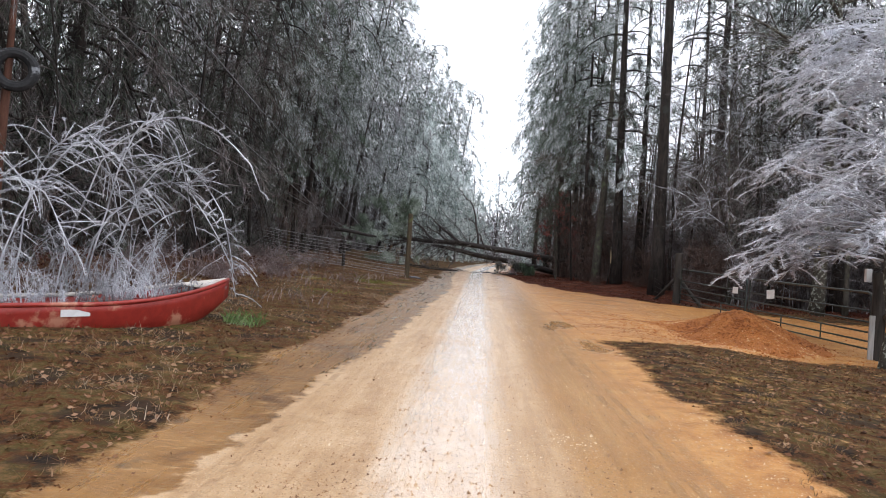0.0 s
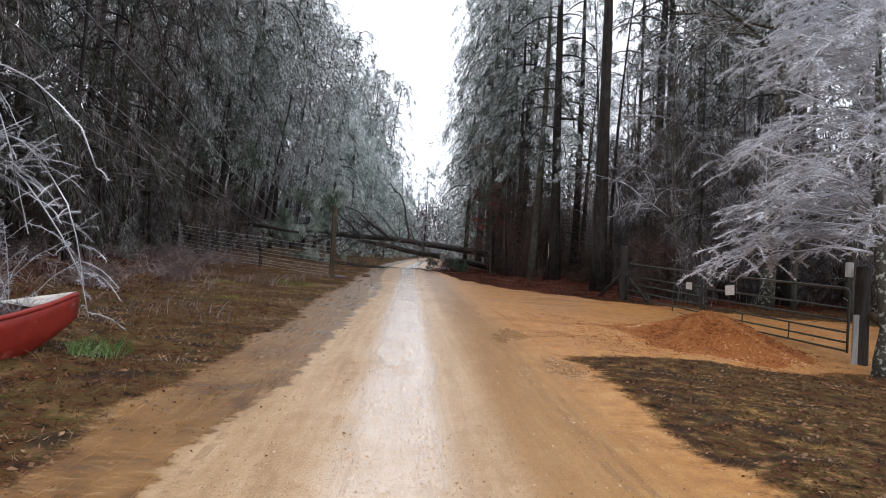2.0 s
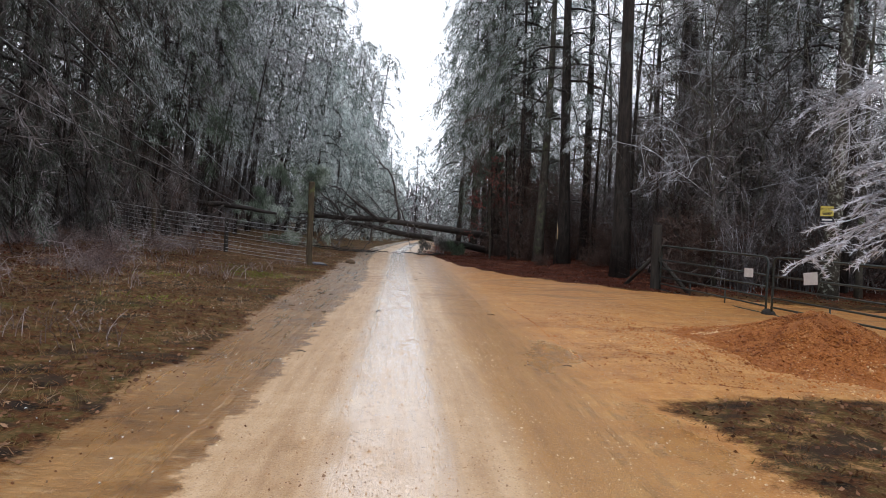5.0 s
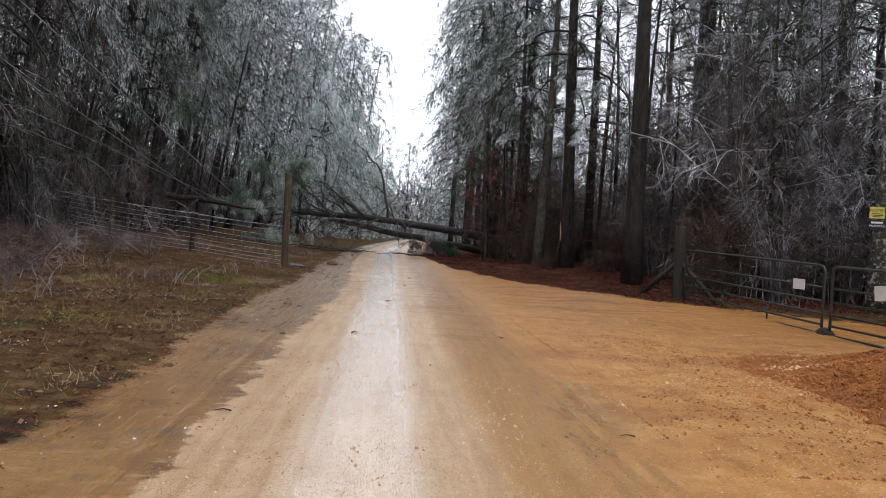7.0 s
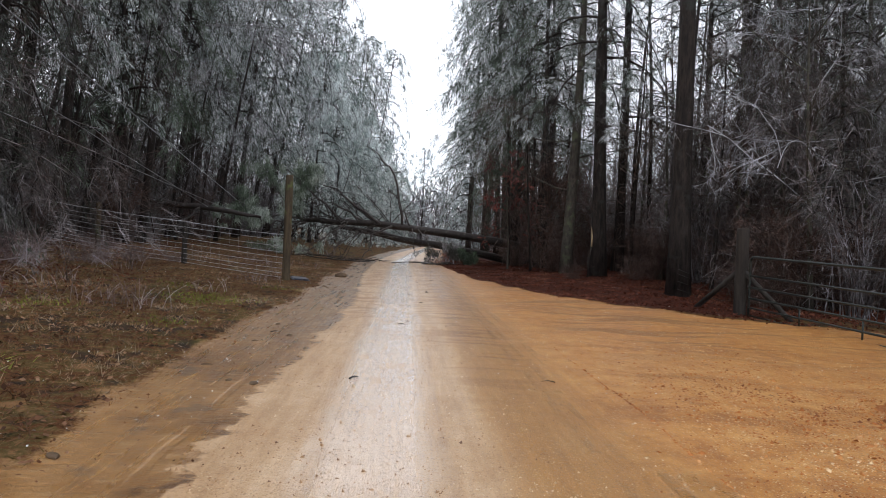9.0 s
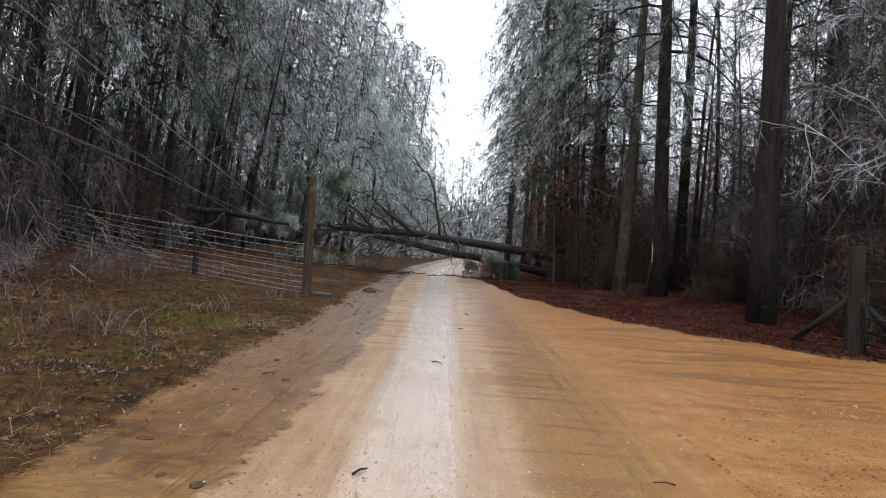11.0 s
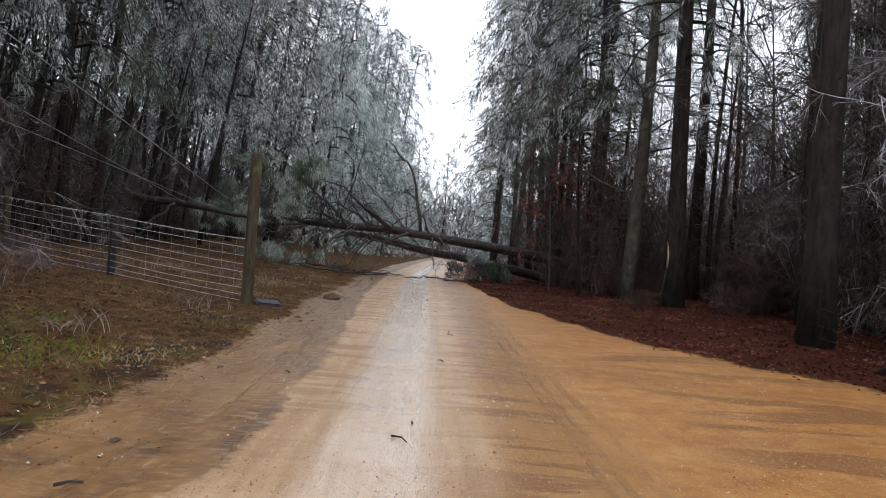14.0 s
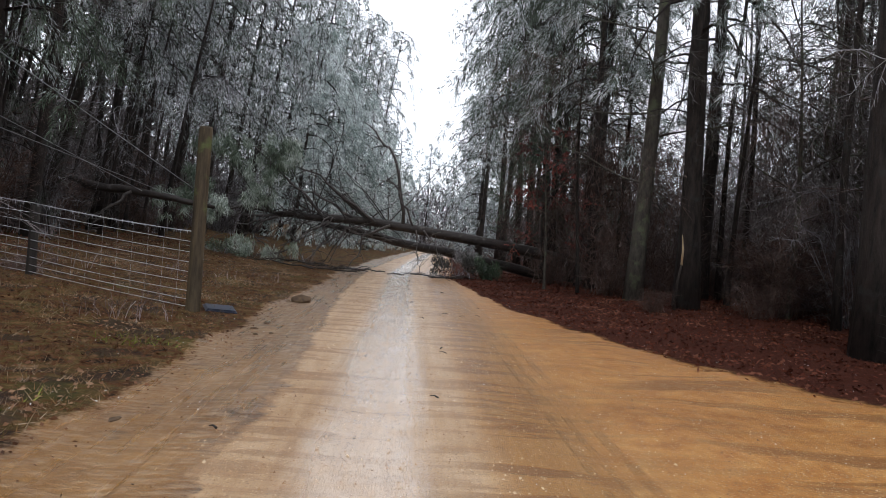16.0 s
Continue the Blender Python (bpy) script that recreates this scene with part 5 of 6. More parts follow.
protos["far_a"] = pine("pine_tree", "far iced pine with needles paled and blued for haze", 107, 18, 0.20, 0.06, 54, 4.2, 0.9, 5, 12, 0.34, 0.10, M_NEEDLE_FAR, hang=0.8, power=4, size=1.4)
protos["far_b"] = pine("pine_tree", "dark pine in the depth of the wood", 108, 24, 0.14, 0.26, 34, 4.0, 0.85, 4, 12, 0.32, 0.09, M_NEEDLE, stubs=6, power=3, hang=0.7, size=1.4)
protos["mid_b"] = pine("pine_tree", "dark pine behind the roadside row", 120, 24, 0.13, 0.32, 36, 3.9, 0.9, 4, 22, 0.25, 0.052, M_NEEDLE, stubs=8, power=3, hang=0.6, size=1.3)
protos["weeper"] = pine("pine_tree", "young roadside pine bowed over and white with ice", 127, 13, 0.13, 0.16, 44, 3.0, 1.35, 6, 34, 0.24, 0.042, M_NEEDLE_PALE, lean=(0.06, 0), hang=1.0, power=3.5, size=1.2)
protos["frost_veil"] = hardwood("bare_tree", "bare tree with hanging twigs furred grey by frost", 129, 13, 0.11, [14, 6, 5, 11], 2, 0.26, 0.5, 0.3, 0.009, M_BARK, M_TWIG_FROST, 0.22, 0.36, limb_mat=M_TWIG_GREY, stout=0.2)
protos["veil"] = hardwood("bare_tree", "bare tree veiled in hanging brown twigs", 124, 11, 0.10, [12, 6, 5, 9], 2, 0.30, 0.5, 0.5, 0.012, M_BARK, M_TWIG_BROWN, 0.15, 0.42, limb_mat=M_TWIG_BROWN, stout=0.2)
protos["rust_veil"] = hardwood("bare_tree", "bare tree full of rusty brown twigs", 125, 10, 0.09, [14, 5, 5, 9], 2, 0.16, 0.5, 0.45, 0.010, M_BARK, M_TWIG_RUST, 0.10, 0.36, limb_mat=M_TWIG_RUST, stout=0.16)
protos["brush_pink"] = thicket("bare_bush", "low brush furred pinkish-grey with frost", 126, 26, 0.8, 0.9, M_BRUSH_PINK, 0.008, 14, spread_root=0.4)
protos["bare_a"] = hardwood("bare_tree", BARE, 111, 14, 0.13, [10, 5, 4, 10], 2, 0.05, 0.5, 0.5, 0.011, M_BARK_GREY, M_TWIG_GREY)
protos["bare_b"] = hardwood("bare_tree", BARE, 112, 11, 0.10, [10, 5, 4, 10], 2, 0.10, 0.55, 0.42, 0.008, M_BARK_GREY, M_TWIG_GREY, 0.2)
protos["iced"] = hardwood("bare_tree", "slim hardwood crusted white with ice", 113, 9, 0.07, [13, 5, 5, 10], 2, 0.16, 0.55, 0.32, 0.009, M_BARK_GREY, M_TWIG_ICE, 0.2, limb_mat=M_TWIG_ICE)
protos["pole"] = hardwood("bare_tree", "thin straight dark trunk with few limbs", 114, 19, 0.10, [6, 3, 3, 6], 2, 0.03, 0.5, 0.5, 0.024, M_BARK, M_TWIG, 0.45, 0.2)
protos["gum"] = hardwood("bare_tree", "leafless hardwood with long level limbs and mossy bark", 115, 19, 0.24, [20, 5, 4, 7], 2, 0.07, 0.45, 0.4, 0.012, M_BARK_GREY, M_TWIG_GREY, 0.10, 0.19, rise=(-0.05, 0.3), stout=0.16)
protos["brush_a"] = thicket("bare_bush", "tangled leafless brown bush", 121, 38, 2.8, 1.7, M_TWIG_RUST, 0.018, 14)
protos["brush_b"] = thicket("bare_bush", "tangled leafless bush furred with frost", 122, 38, 4.2, 2.1, M_TWIG_GREY, 0.017, 15)
protos["brush_c"] = thicket("bare_bush", "low leafless brush, rusty brown and wet", 123, 34, 1.6, 1.4, M_TWIG_RUST, 0.013, 14)
used = set()


def plant(key, x, y, turn=None, size=1.0, tilt=0.0, lean=0.0):
    rng = np.random.default_rng(int(abs(x) * 917 + abs(y) * 131) % 99991)
    turn = rng.uniform(0, 360) if turn is None else turn
    if key not in used:
        used.add(key)
        ob = protos[key]
    else:
        ob = copy_thing(protos[key], Matrix())
    ob.matrix_basis = pose(x, y, hz(x, y), 0, lean, 0) @ pose(0, 0, 0, tilt, 0, turn) @ Matrix.Diagonal((size, size, size, 1))
    return ob


# right side: the big trunks that stand close to the road
plant("tall_c", 7.55, 29.4, 20)
plant("road_a", 7.05, 35.5, 160, 0.95)
plant("gum", 6.25, 37.2, 60)
for key, x, y, turn, size in (
        ("pole", 8.9, 32.4, 30, 0.9), ("green", 6.4, 43.8, 40, 1.0), ("road_a", 8.8, 38.8, 250, 0.8), ("pole", 9.3, 38.6, 20, 0.9), ("pole", 9.75, 38.2, 200, 0.95), ("mid_b", 14.5, 40.0, 0, 0.95), ("mid_b", 13.0, 36.6, 90, 0.9), ("mid_b", 17.0, 44.0, 200, 1.0), ("mid_b", 15.5, 34.0, 300, 0.9), ("mid_b", 14.2, 28.0, 20, 0.95), ("mid_b", 18.5, 38.0, 60, 1.0), ("near_edge", 14.0, 35.0, 160, 0.95), ("tall_b", 11.2, 36.6, 40, 0.9), ("mid_b", 16.5, 30.4, 140, 1.0), ("mid_b", 13.4, 31.8, 10, 0.8), ("near_low", 12.6, 30.4, 30, 0.75), ("near_low", 10.9, 27.6, 80, 0.6), ("near_low", 6.3, 44.8, 80, 0.75), ("near_low", 5.8, 49.2, 180, 0.85), ("near_low", 7.2, 42.0, 10, 0.7), ("tall_a", 12.6, 35.0, 200, 0.95), 
        ("tall_c", 15.0, 31.0, 90, 0.9), ("tall_c", 11.3, 33.6, 40, 0.9), ("tall_b", 13.9, 29.4, 310, 0.95), ("tall_a", 13.5, 26.5, 10, 0.85), ("tall_c", 17.5, 24.0, 250, 1.0), ("tall_b", 17.2, 34.6, 80, 1.0), ("tall_c", 20.5, 33.0, 150, 1.0),
        ("near_edge", 6.2, 41.4, 70, 0.95), ("near_edge", 5.7, 45.4, 190, 1.0), ("green", 5.9, 47.8, 200, 1.0),
        ("edge", 6.3, 46.8, 100, 1.05), ("edge", 6.0, 52.0, 40, 1.2), ("tall_a", 6.6, 43.2, 75, 0.85), ("edge", 6.3, 57.5, 15, 1.25), ("edge", 6.0, 61.5, 200, 1.25), ("edge", 6.3, 66.0, 120, 1.2),
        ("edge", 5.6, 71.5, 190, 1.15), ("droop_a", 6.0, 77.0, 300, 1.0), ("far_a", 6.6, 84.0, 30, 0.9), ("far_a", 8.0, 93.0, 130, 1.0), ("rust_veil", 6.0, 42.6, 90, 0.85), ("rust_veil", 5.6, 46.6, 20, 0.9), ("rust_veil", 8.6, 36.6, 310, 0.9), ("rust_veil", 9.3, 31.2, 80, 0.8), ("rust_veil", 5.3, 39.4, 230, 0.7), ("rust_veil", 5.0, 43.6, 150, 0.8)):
    plant(key, x, y, turn, size)

# left side: a wall of pines along the verge, bowed towards the road
rng = np.random.default_rng(900)
y = 1.0
k = 0
while y < 92:
    edge = -10.2 if y < 34 else float(np.interp(y, [34, 50, 66, 76, 84, 92], [-10.4, -9.8, -8.9, -7.8, -5.4, -2.8]))
    near = ["near_low", "droop_b", "near_low", "near_low"] if y < 27 else (["near_edge", "tall_b", "near_edge", "near_low"] if y < 48 else (["edge", "tall_b", "edge", "edge"] if y < 70 else ["droop_a", "edge", "droop_a", "edge"]))
    bow = rng.uniform(1, 4) if y < 27 else rng.uniform(4, 10)
    plant(near[k % 4], edge - rng.uniform(0, 0.9) - (0.9 if y > 27 else 0.0), y, None, rng.uniform(0.9, 1.12), rng.uniform(-3, 3), bow)
    plant("mid_b" if y < 60 else "far_b", edge - rng.uniform(2.2, 4.0), y + rng.uniform(-1, 1), None, rng.uniform(0.85, 1.05), rng.uniform(-4, 4), rng.uniform(0, 7))
    y += 2.5 if y < 60 else 3.4
    k += 1
for x, y, turn, size in ((-6.2, 69.0, 40, 1.05), (-4.7, 73.0, 350, 0.95), (-3.4, 78.0, 15, 0.82), (-2.3, 84.0, 330, 0.7), (-7.4, 63.5, 20, 1.15), (-1.2, 92.0, 0, 0.65)):
    plant("weeper", x, y, turn, size)
plant("green", -10.0, 35.8, 200)
for x, y in ((-13.5, 23.0), (-15.2, 27.5), (-14.2, 19.0), (-17.0, 24.5), (-16.2, 32.0), (-18.0, 29.0)):
    plant("mid_b", x, y, None, 0.95, 3)
for x, y, size in ((-9.6, 9.0, 0.95), (-9.2, 13.2, 1.0), (-9.8, 17.0, 1.1), (-9.2, 20.8, 0.95), (-9.9, 24.2, 1.05), (-9.6, 27.6, 0.8), (-10.2, 5.2, 1.0)):
    plant("veil", x, y, None, size)
for x, y, size in ((-10.0, 37.4, 1.5), (-9.6, 46.0, 1.0)):
    plant("frost_veil", x, y, None, size, 0, 5)

# deeper rows on both sides, and unseen woods behind the starting point, added for reflections
for k in range(20):
    plant(["far_b", "far_b", "pole", "far_b"][k % 4], -rng.uniform(14.5, 28), rng.uniform(0, 96), None, rng.uniform(0.8, 1.05))
for k in range(30):
    y = rng.uniform(2, 100)
    plant(["bare_a", "far_b", "bare_a", "far_b", "pole"][k % 5], rng.uniform(19, 40), y, None, rng.uniform(0.8, 1.05))
for k in range(13):
    plant("young", -rng.uniform(10.4, 13.5), rng.uniform(30, 52), rng.uniform(-40, 40), rng.uniform(0.7, 0.95), 0, rng.uniform(0, 5))
for k in range(12):
    plant(["rust_veil", "brush_b", "brush_a"][k % 3], -rng.uniform(9.6, 12), 26 + 3.2 * k, None, rng.uniform(0.5, 0.75))
for k in range(12):
    plant("pole", -rng.uniform(10.6, 14), rng.uniform(29, 62), None, rng.uniform(0.6, 0.85), 0, rng.uniform(4, 12))
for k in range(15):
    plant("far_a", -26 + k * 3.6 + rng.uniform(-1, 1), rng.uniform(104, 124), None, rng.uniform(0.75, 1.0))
# unseen pines behind the start, added only for what they reflect and block
for k in range(5):
    plant("far_b", rng.choice([-1, 1]) * rng.uniform(7, 25), rng.uniform(-32, -3), None, rng.uniform(0.8, 1.0))

for x, y in ((21.0, 37.0), (19.5, 47.0), (20.0, 41.0), (26.0, 22.0), (28.0, 29.0),  (22.5, 27.0), (17.4, 29.0), (24.0, 33.0)):
    plant("far_b", x, y, None, 0.85 + 0.02 * (x % 5))

# bare and iced hardwoods behind the gate
for key, x, y, size in (("bare_b", 11.0, 30.6, 0.95), ("veil", 11.8, 31.2, 0.8), ("frost_veil", 13.2, 28.6, 0.8), ("veil", 10.9, 33.8, 0.75), ("bare_b", 9.9, 31.2, 0.7), ("bare_a", 11.6, 27.8, 0.8), ("bare_a", 13.0, 24.8, 0.75), ("bare_a", 15.4, 25.6, 0.85), ("bare_a", 10.8, 36.2, 0.8), ("iced", 16.2, 30.6, 1.3), ("iced", 12.6, 32.0, 1.2), ("iced", 13.5, 22.5, 1.0), ("iced", 12.0, 18.5, 1.05), ("iced", 10.6, 28.5, 0.95), ("bare_b", 15.5, 20.5, 1.0), ("bare_b", 9.6, 26.6, 0.7), ("iced", 16.5, 16.0, 1.2), ("bare_a", 18.5, 28.0, 1.0), ("bare_b", 12.2, 30.5, 1.0),
                        ("iced", 13.5, 13.0, 1.1), ("bare_a", 14.5, 48.0, 1.0), ("iced", 18.0, 10.5, 1.2), ("bare_a", 20.0, 19.0, 0.9), ("bare_b", 10.5, 34.5, 0.85),
                        ("iced", 14.8, 27.8, 1.1), ("iced", 17.5, 22.0, 1.2), ("bare_b", 13.8, 33.2, 0.9), ("bare_b", 9.6, 38.8, 0.8), ("bare_b", 8.9, 34.2, 0.75), ("bare_b", 10.3, 31.0, 0.8)):
    plant(key, x, y, None, size)
# brush along both edges
for k in range(30):
    plant("brush_pink", -rng.uniform(6.2, 10.5), rng.uniform(12, 40), None, rng.uniform(0.35, 0.85))
for k in range(28):
    plant(["brush_a", "brush_b", "brush_c"][k % 3], -rng.uniform(10.2, 14), rng.uniform(2, 75), None, rng.uniform(0.6, 1.1))
for k in range(48):
    y = rng.uniform(6, 62)
    lo = float(np.interp(y, [6, 23, 25, 29, 37, 40, 46, 62], [13.0, 12.0, 9.6, 9.4, 8.6, 8.0, 6.4, 6.0]))
    plant(["brush_a", "brush_b", "brush_c"][k % 3], lo + abs(rng.normal(0, 4.5)), y, None, rng.uniform(0.7, 1.15))
for x, y, size in ((8.6, 27.6, 0.7), (7.9, 33.6, 0.6), (6.2, 39.2, 0.8), (5.2, 43.4, 0.8), (7.5, 45.0, 0.9), (5.9, 34.6, 0.4)):
    plant("brush_c", x, y, None, size)

for k in range(18):
    y = 27.0 + 1.05 * k
    plant(["brush_c", "brush_a", "brush_c"][k % 3], 8.7 + 2.3 * abs(math.sin(2.7 * k)), y, None, 0.75 + 0.3 * abs(math.sin(1.3 * k)))

beech = hardwood("beech_sapling", "young beech that keeps its rust-red leaves", 116, 5.0, 0.05, [11, 5, 5, 12], 2, 0.08, 0.55, 0.09, 0.05, M_BARK_GREY, M_RED_LEAF, 0.25, 0.34, category="sapling", group="", rise=(0.0, 0.5))
settle(beech, 4.5, 40.6, 40)


def wood_depth(name, label, seed, count, box_xy, top, mat, size, width):
    """The depth of the wood, too far in to tell its twigs apart: one tangle of stems and sprays."""
    rng = np.random.default_rng(seed)
    x, y = rng.uniform(box_xy[0], box_xy[1], count), rng.uniform(box_xy[2], box_xy[3], count)
    z = height(x, y) + top * rng.uniform(0, 1, count) ** 1.3
    nb = 5
    c = np.repeat(np.stack([x, y, z], 1), nb, 0) + rng.normal(size=(count * nb, 3)) * size * 0.5
    w = rng.normal(size=(count * nb, 3)) * 0.7 + np.array([0, 0, 1.0]) * rng.choice([-1, 0.6], count * nb)[:, None]
    v, f = blades(c, w, size * rng.uniform(0.5, 1.5, count * nb), width, rng, 0.05)
    return tagged(new(name, raw_mesh(name, v, f, mat)), label, "undergrowth", kind="stuff")


# the M_TWIG tangles carry the shade between and behind the trunks in their colour
wood_depth("undergrowth", "brown undergrowth toned dark for the shade between the roadside pines", 700, 9000, (-15.5, -11.0, -4, 70), 3.2, M_TWIG, 0.7, 0.03)
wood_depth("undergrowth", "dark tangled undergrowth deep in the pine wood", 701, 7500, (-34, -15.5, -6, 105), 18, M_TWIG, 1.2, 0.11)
wood_depth("undergrowth", "brown tangled thicket under the pines beside the gate", 707, 9000, (9.2, 17.5, 26.5, 43), 6.5, M_TWIG_BROWN, 0.8, 0.022)
wood_depth("undergrowth", "rusty tangled thicket behind the felled trunks", 708, 2600, (5.6, 9.0, 38.5, 50), 5.0, M_TWIG_RUST, 0.7, 0.02)
wood_depth("undergrowth", "dark tangled undergrowth deep behind the gate", 702, 8000, (15, 36, 4, 80), 7.0, M_TWIG_BROWN, 1.2, 0.06)
wood_depth("undergrowth", "dark tangled undergrowth behind the felled trunks", 703, 4500, (8.5, 20, 44, 100), 3.6, M_TWIG_BROWN, 1.0, 0.07)
wood_depth("undergrowth", "dark tangled undergrowth at the road's bend", 704, 5000, (-40, 40, 112, 150), 9, M_TWIG_GREY, 1.6, 0.22)
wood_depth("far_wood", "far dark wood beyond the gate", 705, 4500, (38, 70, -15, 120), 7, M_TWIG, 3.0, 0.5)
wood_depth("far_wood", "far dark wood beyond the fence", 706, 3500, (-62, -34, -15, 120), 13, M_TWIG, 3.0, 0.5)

# ---- lichen-covered oak behind the gate, with posted notices ----
oak = hardwood("oak_tree", "oak with pale lichen blotches on its trunk behind the gate", 131, 15, 0.24, [10, 6, 6, 8], 2, 0.06, 0.5, 0.45, 0.024, M_LICHEN, M_TWIG_ICE, 0.45)
settle(oak, 11.8, 24.4, 40)


def lettering(word, size, mat, parent, where):
    """A word in the built-in typeface, as a thin mesh."""
    cu = bpy.data.curves.new("lettering", "FONT")
    cu.body, cu.size, cu.align_x, cu.align_y, cu.extrude = word, size, "CENTER", "CENTER", 0.001
    tmp = bpy.data.objects.new("lettering", cu)
    scene.collection.objects.link(tmp)
    bpy.context.view_layer.update()
    me = bpy.data.meshes.new_from_object(tmp.evaluated_get(bpy.context.evaluated_depsgraph_get()))
    bpy.data.objects.remove(tmp)
    me.materials.clear()
    me.materials.append(mat)
    ob = part("lettering", me, mat, parent)
    ob.matrix_basis = pose(*where, 90, 0, 0)
    return ob


posted = sheet_sign("posted_sign", "yellow sign with black letters nailed to the oak", (11.50, 24.13, 2.56), -12, 0.34, 0.27, M_YELLOW)
lettering("POSTED", 0.092, M_INK, posted, (0, -0.006, 0.05))
for k, wd in enumerate((0.24, 0.26, 0.2)):
    bar = part("printed_bar", box(wd, 0.002, 0.018), M_INK, posted)
    bar.location = (0, -0.0045, -0.025 - 0.035 * k)
notice = sheet_sign("property_sign", "dark blue sign with white letters nailed below it", (11.50, 24.12, 2.28), -12, 0.34, 0.2, M_BLUE)
lettering("PROPERTY", 0.07, M_WHITE_INK, notice, (0, -0.006, -0.04))
bar = part("printed_bar", box(0.26, 0.002, 0.045), M_WHITE_INK, notice)
bar.location = (0, -0.0045, 0.045)

# ---- reddish leaning trunk with an old tyre hung on it ----
red_tree = hardwood("bare_tree", "slender leaning trunk with flaking reddish bark", 133, 9, 0.085, [7, 4, 4, 8], 2, 0.1, 0.5, 0.4, 0.012, M_BARK_RED, M_TWIG_ICE, 0.6, 0.25)
settle(red_tree, -7.95, 10.6, 0, 1.0, 0)
bm = bmesh.new()
seg, tube_seg = 28, 10
ring = [[bm.verts.new(((0.27 + 0.085 * math.cos(2 * math.pi * j / tube_seg)) * math.cos(2 * math.pi * i / seg), 0.075 * math.sin(2 * math.pi * j / tube_seg), (0.27 + 0.085 * math.cos(2 * math.pi * j / tube_seg)) * math.sin(2 * math.pi * i / seg))) for j in range(tube_seg)] for i in range(seg)]
for i in range(seg):
    for j in range(tube_seg):
        bm.faces.new((ring[i][j], ring[(i + 1) % seg][j], ring[(i + 1) % seg][(j + 1) % tube_seg], ring[i][(j + 1) % tube_seg]))
tyre = thing("old_tyre", "black rubber tyre hung on a trunk, rimmed with ice", "tyre", pose(-7.62, 10.42, 3.88, 0, 0, 30))
part("tyre_ring", bm, M_RUBBER, tyre)
sh = Shape()
sh.tube([(0, 0.0, 0.3), (-0.1, 0.06, 0.75), (-0.22, 0.1, 1.1)], 0.012, 6)
part("rope", sh.mesh("rope", M_POST_DARK), M_POST_DARK, tyre)

# ---- fallen pines across the road ----


def fallen_pine(name, label, path, radii, branches, seed, foliage_at=(), wild=0):
    rng = np.random.default_rng(seed)
    ob = thing(name, label, "fallen tree", group="fallen pines")
    path = np.array(path, float)
    s = np.linspace(0, 1, 16)
    key = np.linspace(0, 1, len(path))
    pts = np.stack([np.interp(s, key, path[:, c]) for c in range(3)], 1)
    pts[1:-1] += rng.normal(size=(14, 3)) * 0.02
    sh = Shape()
    sh.tube(pts, np.interp(s, np.linspace(0, 1, len(radii)), radii), 12, 0.04, rng)
    part("trunk", sh.mesh("trunk", M_LOG), M_LOG, ob)
    for br in branches:
        b = np.array(br[:-1], float)
        u = np.linspace(0, 1, 9)
        kk = np.linspace(0, 1, len(b))
        q = np.stack([np.interp(u, kk, b[:, c]) for c in range(3)], 1)
        q[1:] += rng.normal(size=(8, 3)) * 0.05
        sh = Shape()
        sh.tube(q, np.linspace(br[-1], br[-1] * 0.3, 9), 6)
        for j in range(11):
            t = rng.uniform(0.2, 1.0)
            st = np.array([np.interp(t, u, q[:, c]) for c in range(3)])
            sh.tube(bough_path(st, rng.uniform(0, 6.28), rng.uniform(0.3, 1.1), rng.uniform(-0.5, 0.9), 0.3, 4), np.linspace(br[-1] * 0.35, 0.005, 4), 4)
        part("branch", sh.mesh("branch", M_BRANCH), M_BRANCH, ob)
    # finer limbs that stand out from the top of the stem in all directions
    for k in range(wild):
        st = pts[rng.integers(9, 16)] + rng.normal(size=3) * 0.05
        w = rng.normal(size=3) * np.array([0.8, 0.45, 0.7]) + np.array([-0.5, -0.2, 0.35])
        q = bough_path(st, math.atan2(w[1], w[0]), rng.uniform(0.9, 2.7), w[2], rng.uniform(0.0, 0.5), 7)
        q[1:] += np.cumsum(rng.normal(size=(6, 3)) * 0.05, 0)
        q[:, 2] = np.maximum(q[:, 2], height(q[:, 0], q[:, 1]) + 0.05)
        sh = Shape()
        sh.tube(q, np.linspace(0.026, 0.007, 7), 5)
        for j in range(9):
            sh.tube(bough_path(q[rng.integers(1, 7)], rng.uniform(0, 6.28), rng.uniform(0.2, 0.8), rng.uniform(-0.4, 0.9), 0.3, 4), np.linspace(0.010, 0.004, 4), 3)
        bark = M_BRANCH if k % 3 == 0 else M_LOG
        part("branch", sh.mesh("branch", bark), bark, ob)
    for (cx, cy, cz, rad, cnt, mat) in foliage_at:
        plume = np.array([cx, cy, cz]) + rng.normal(size=(cnt // 7 + 2, 3)) * rad * np.array([1, 0.7, 0.75])
        c = plume[rng.integers(0, len(plume), cnt)] + rng.normal(size=(cnt, 3)) * np.array([0.09, 0.09, 0.14])
        nb = 24
        base = np.repeat(c, nb, 0) + rng.normal(size=(cnt * nb, 3)) * 0.08
        way = rng.normal(size=(cnt * nb, 3)) * 0.6 + np.array([0, 0, -0.9])
        v, f = blades(base, way, 0.22 * rng.uniform(0.5, 1.4, cnt * nb), 0.034, rng, 0.15)
        v[:, 2] = np.maximum(v[:, 2], height(v[:, 0], v[:, 1]) + 0.01)
        part("needles", raw_mesh("needles", v, f, mat), mat, ob)
    return ob


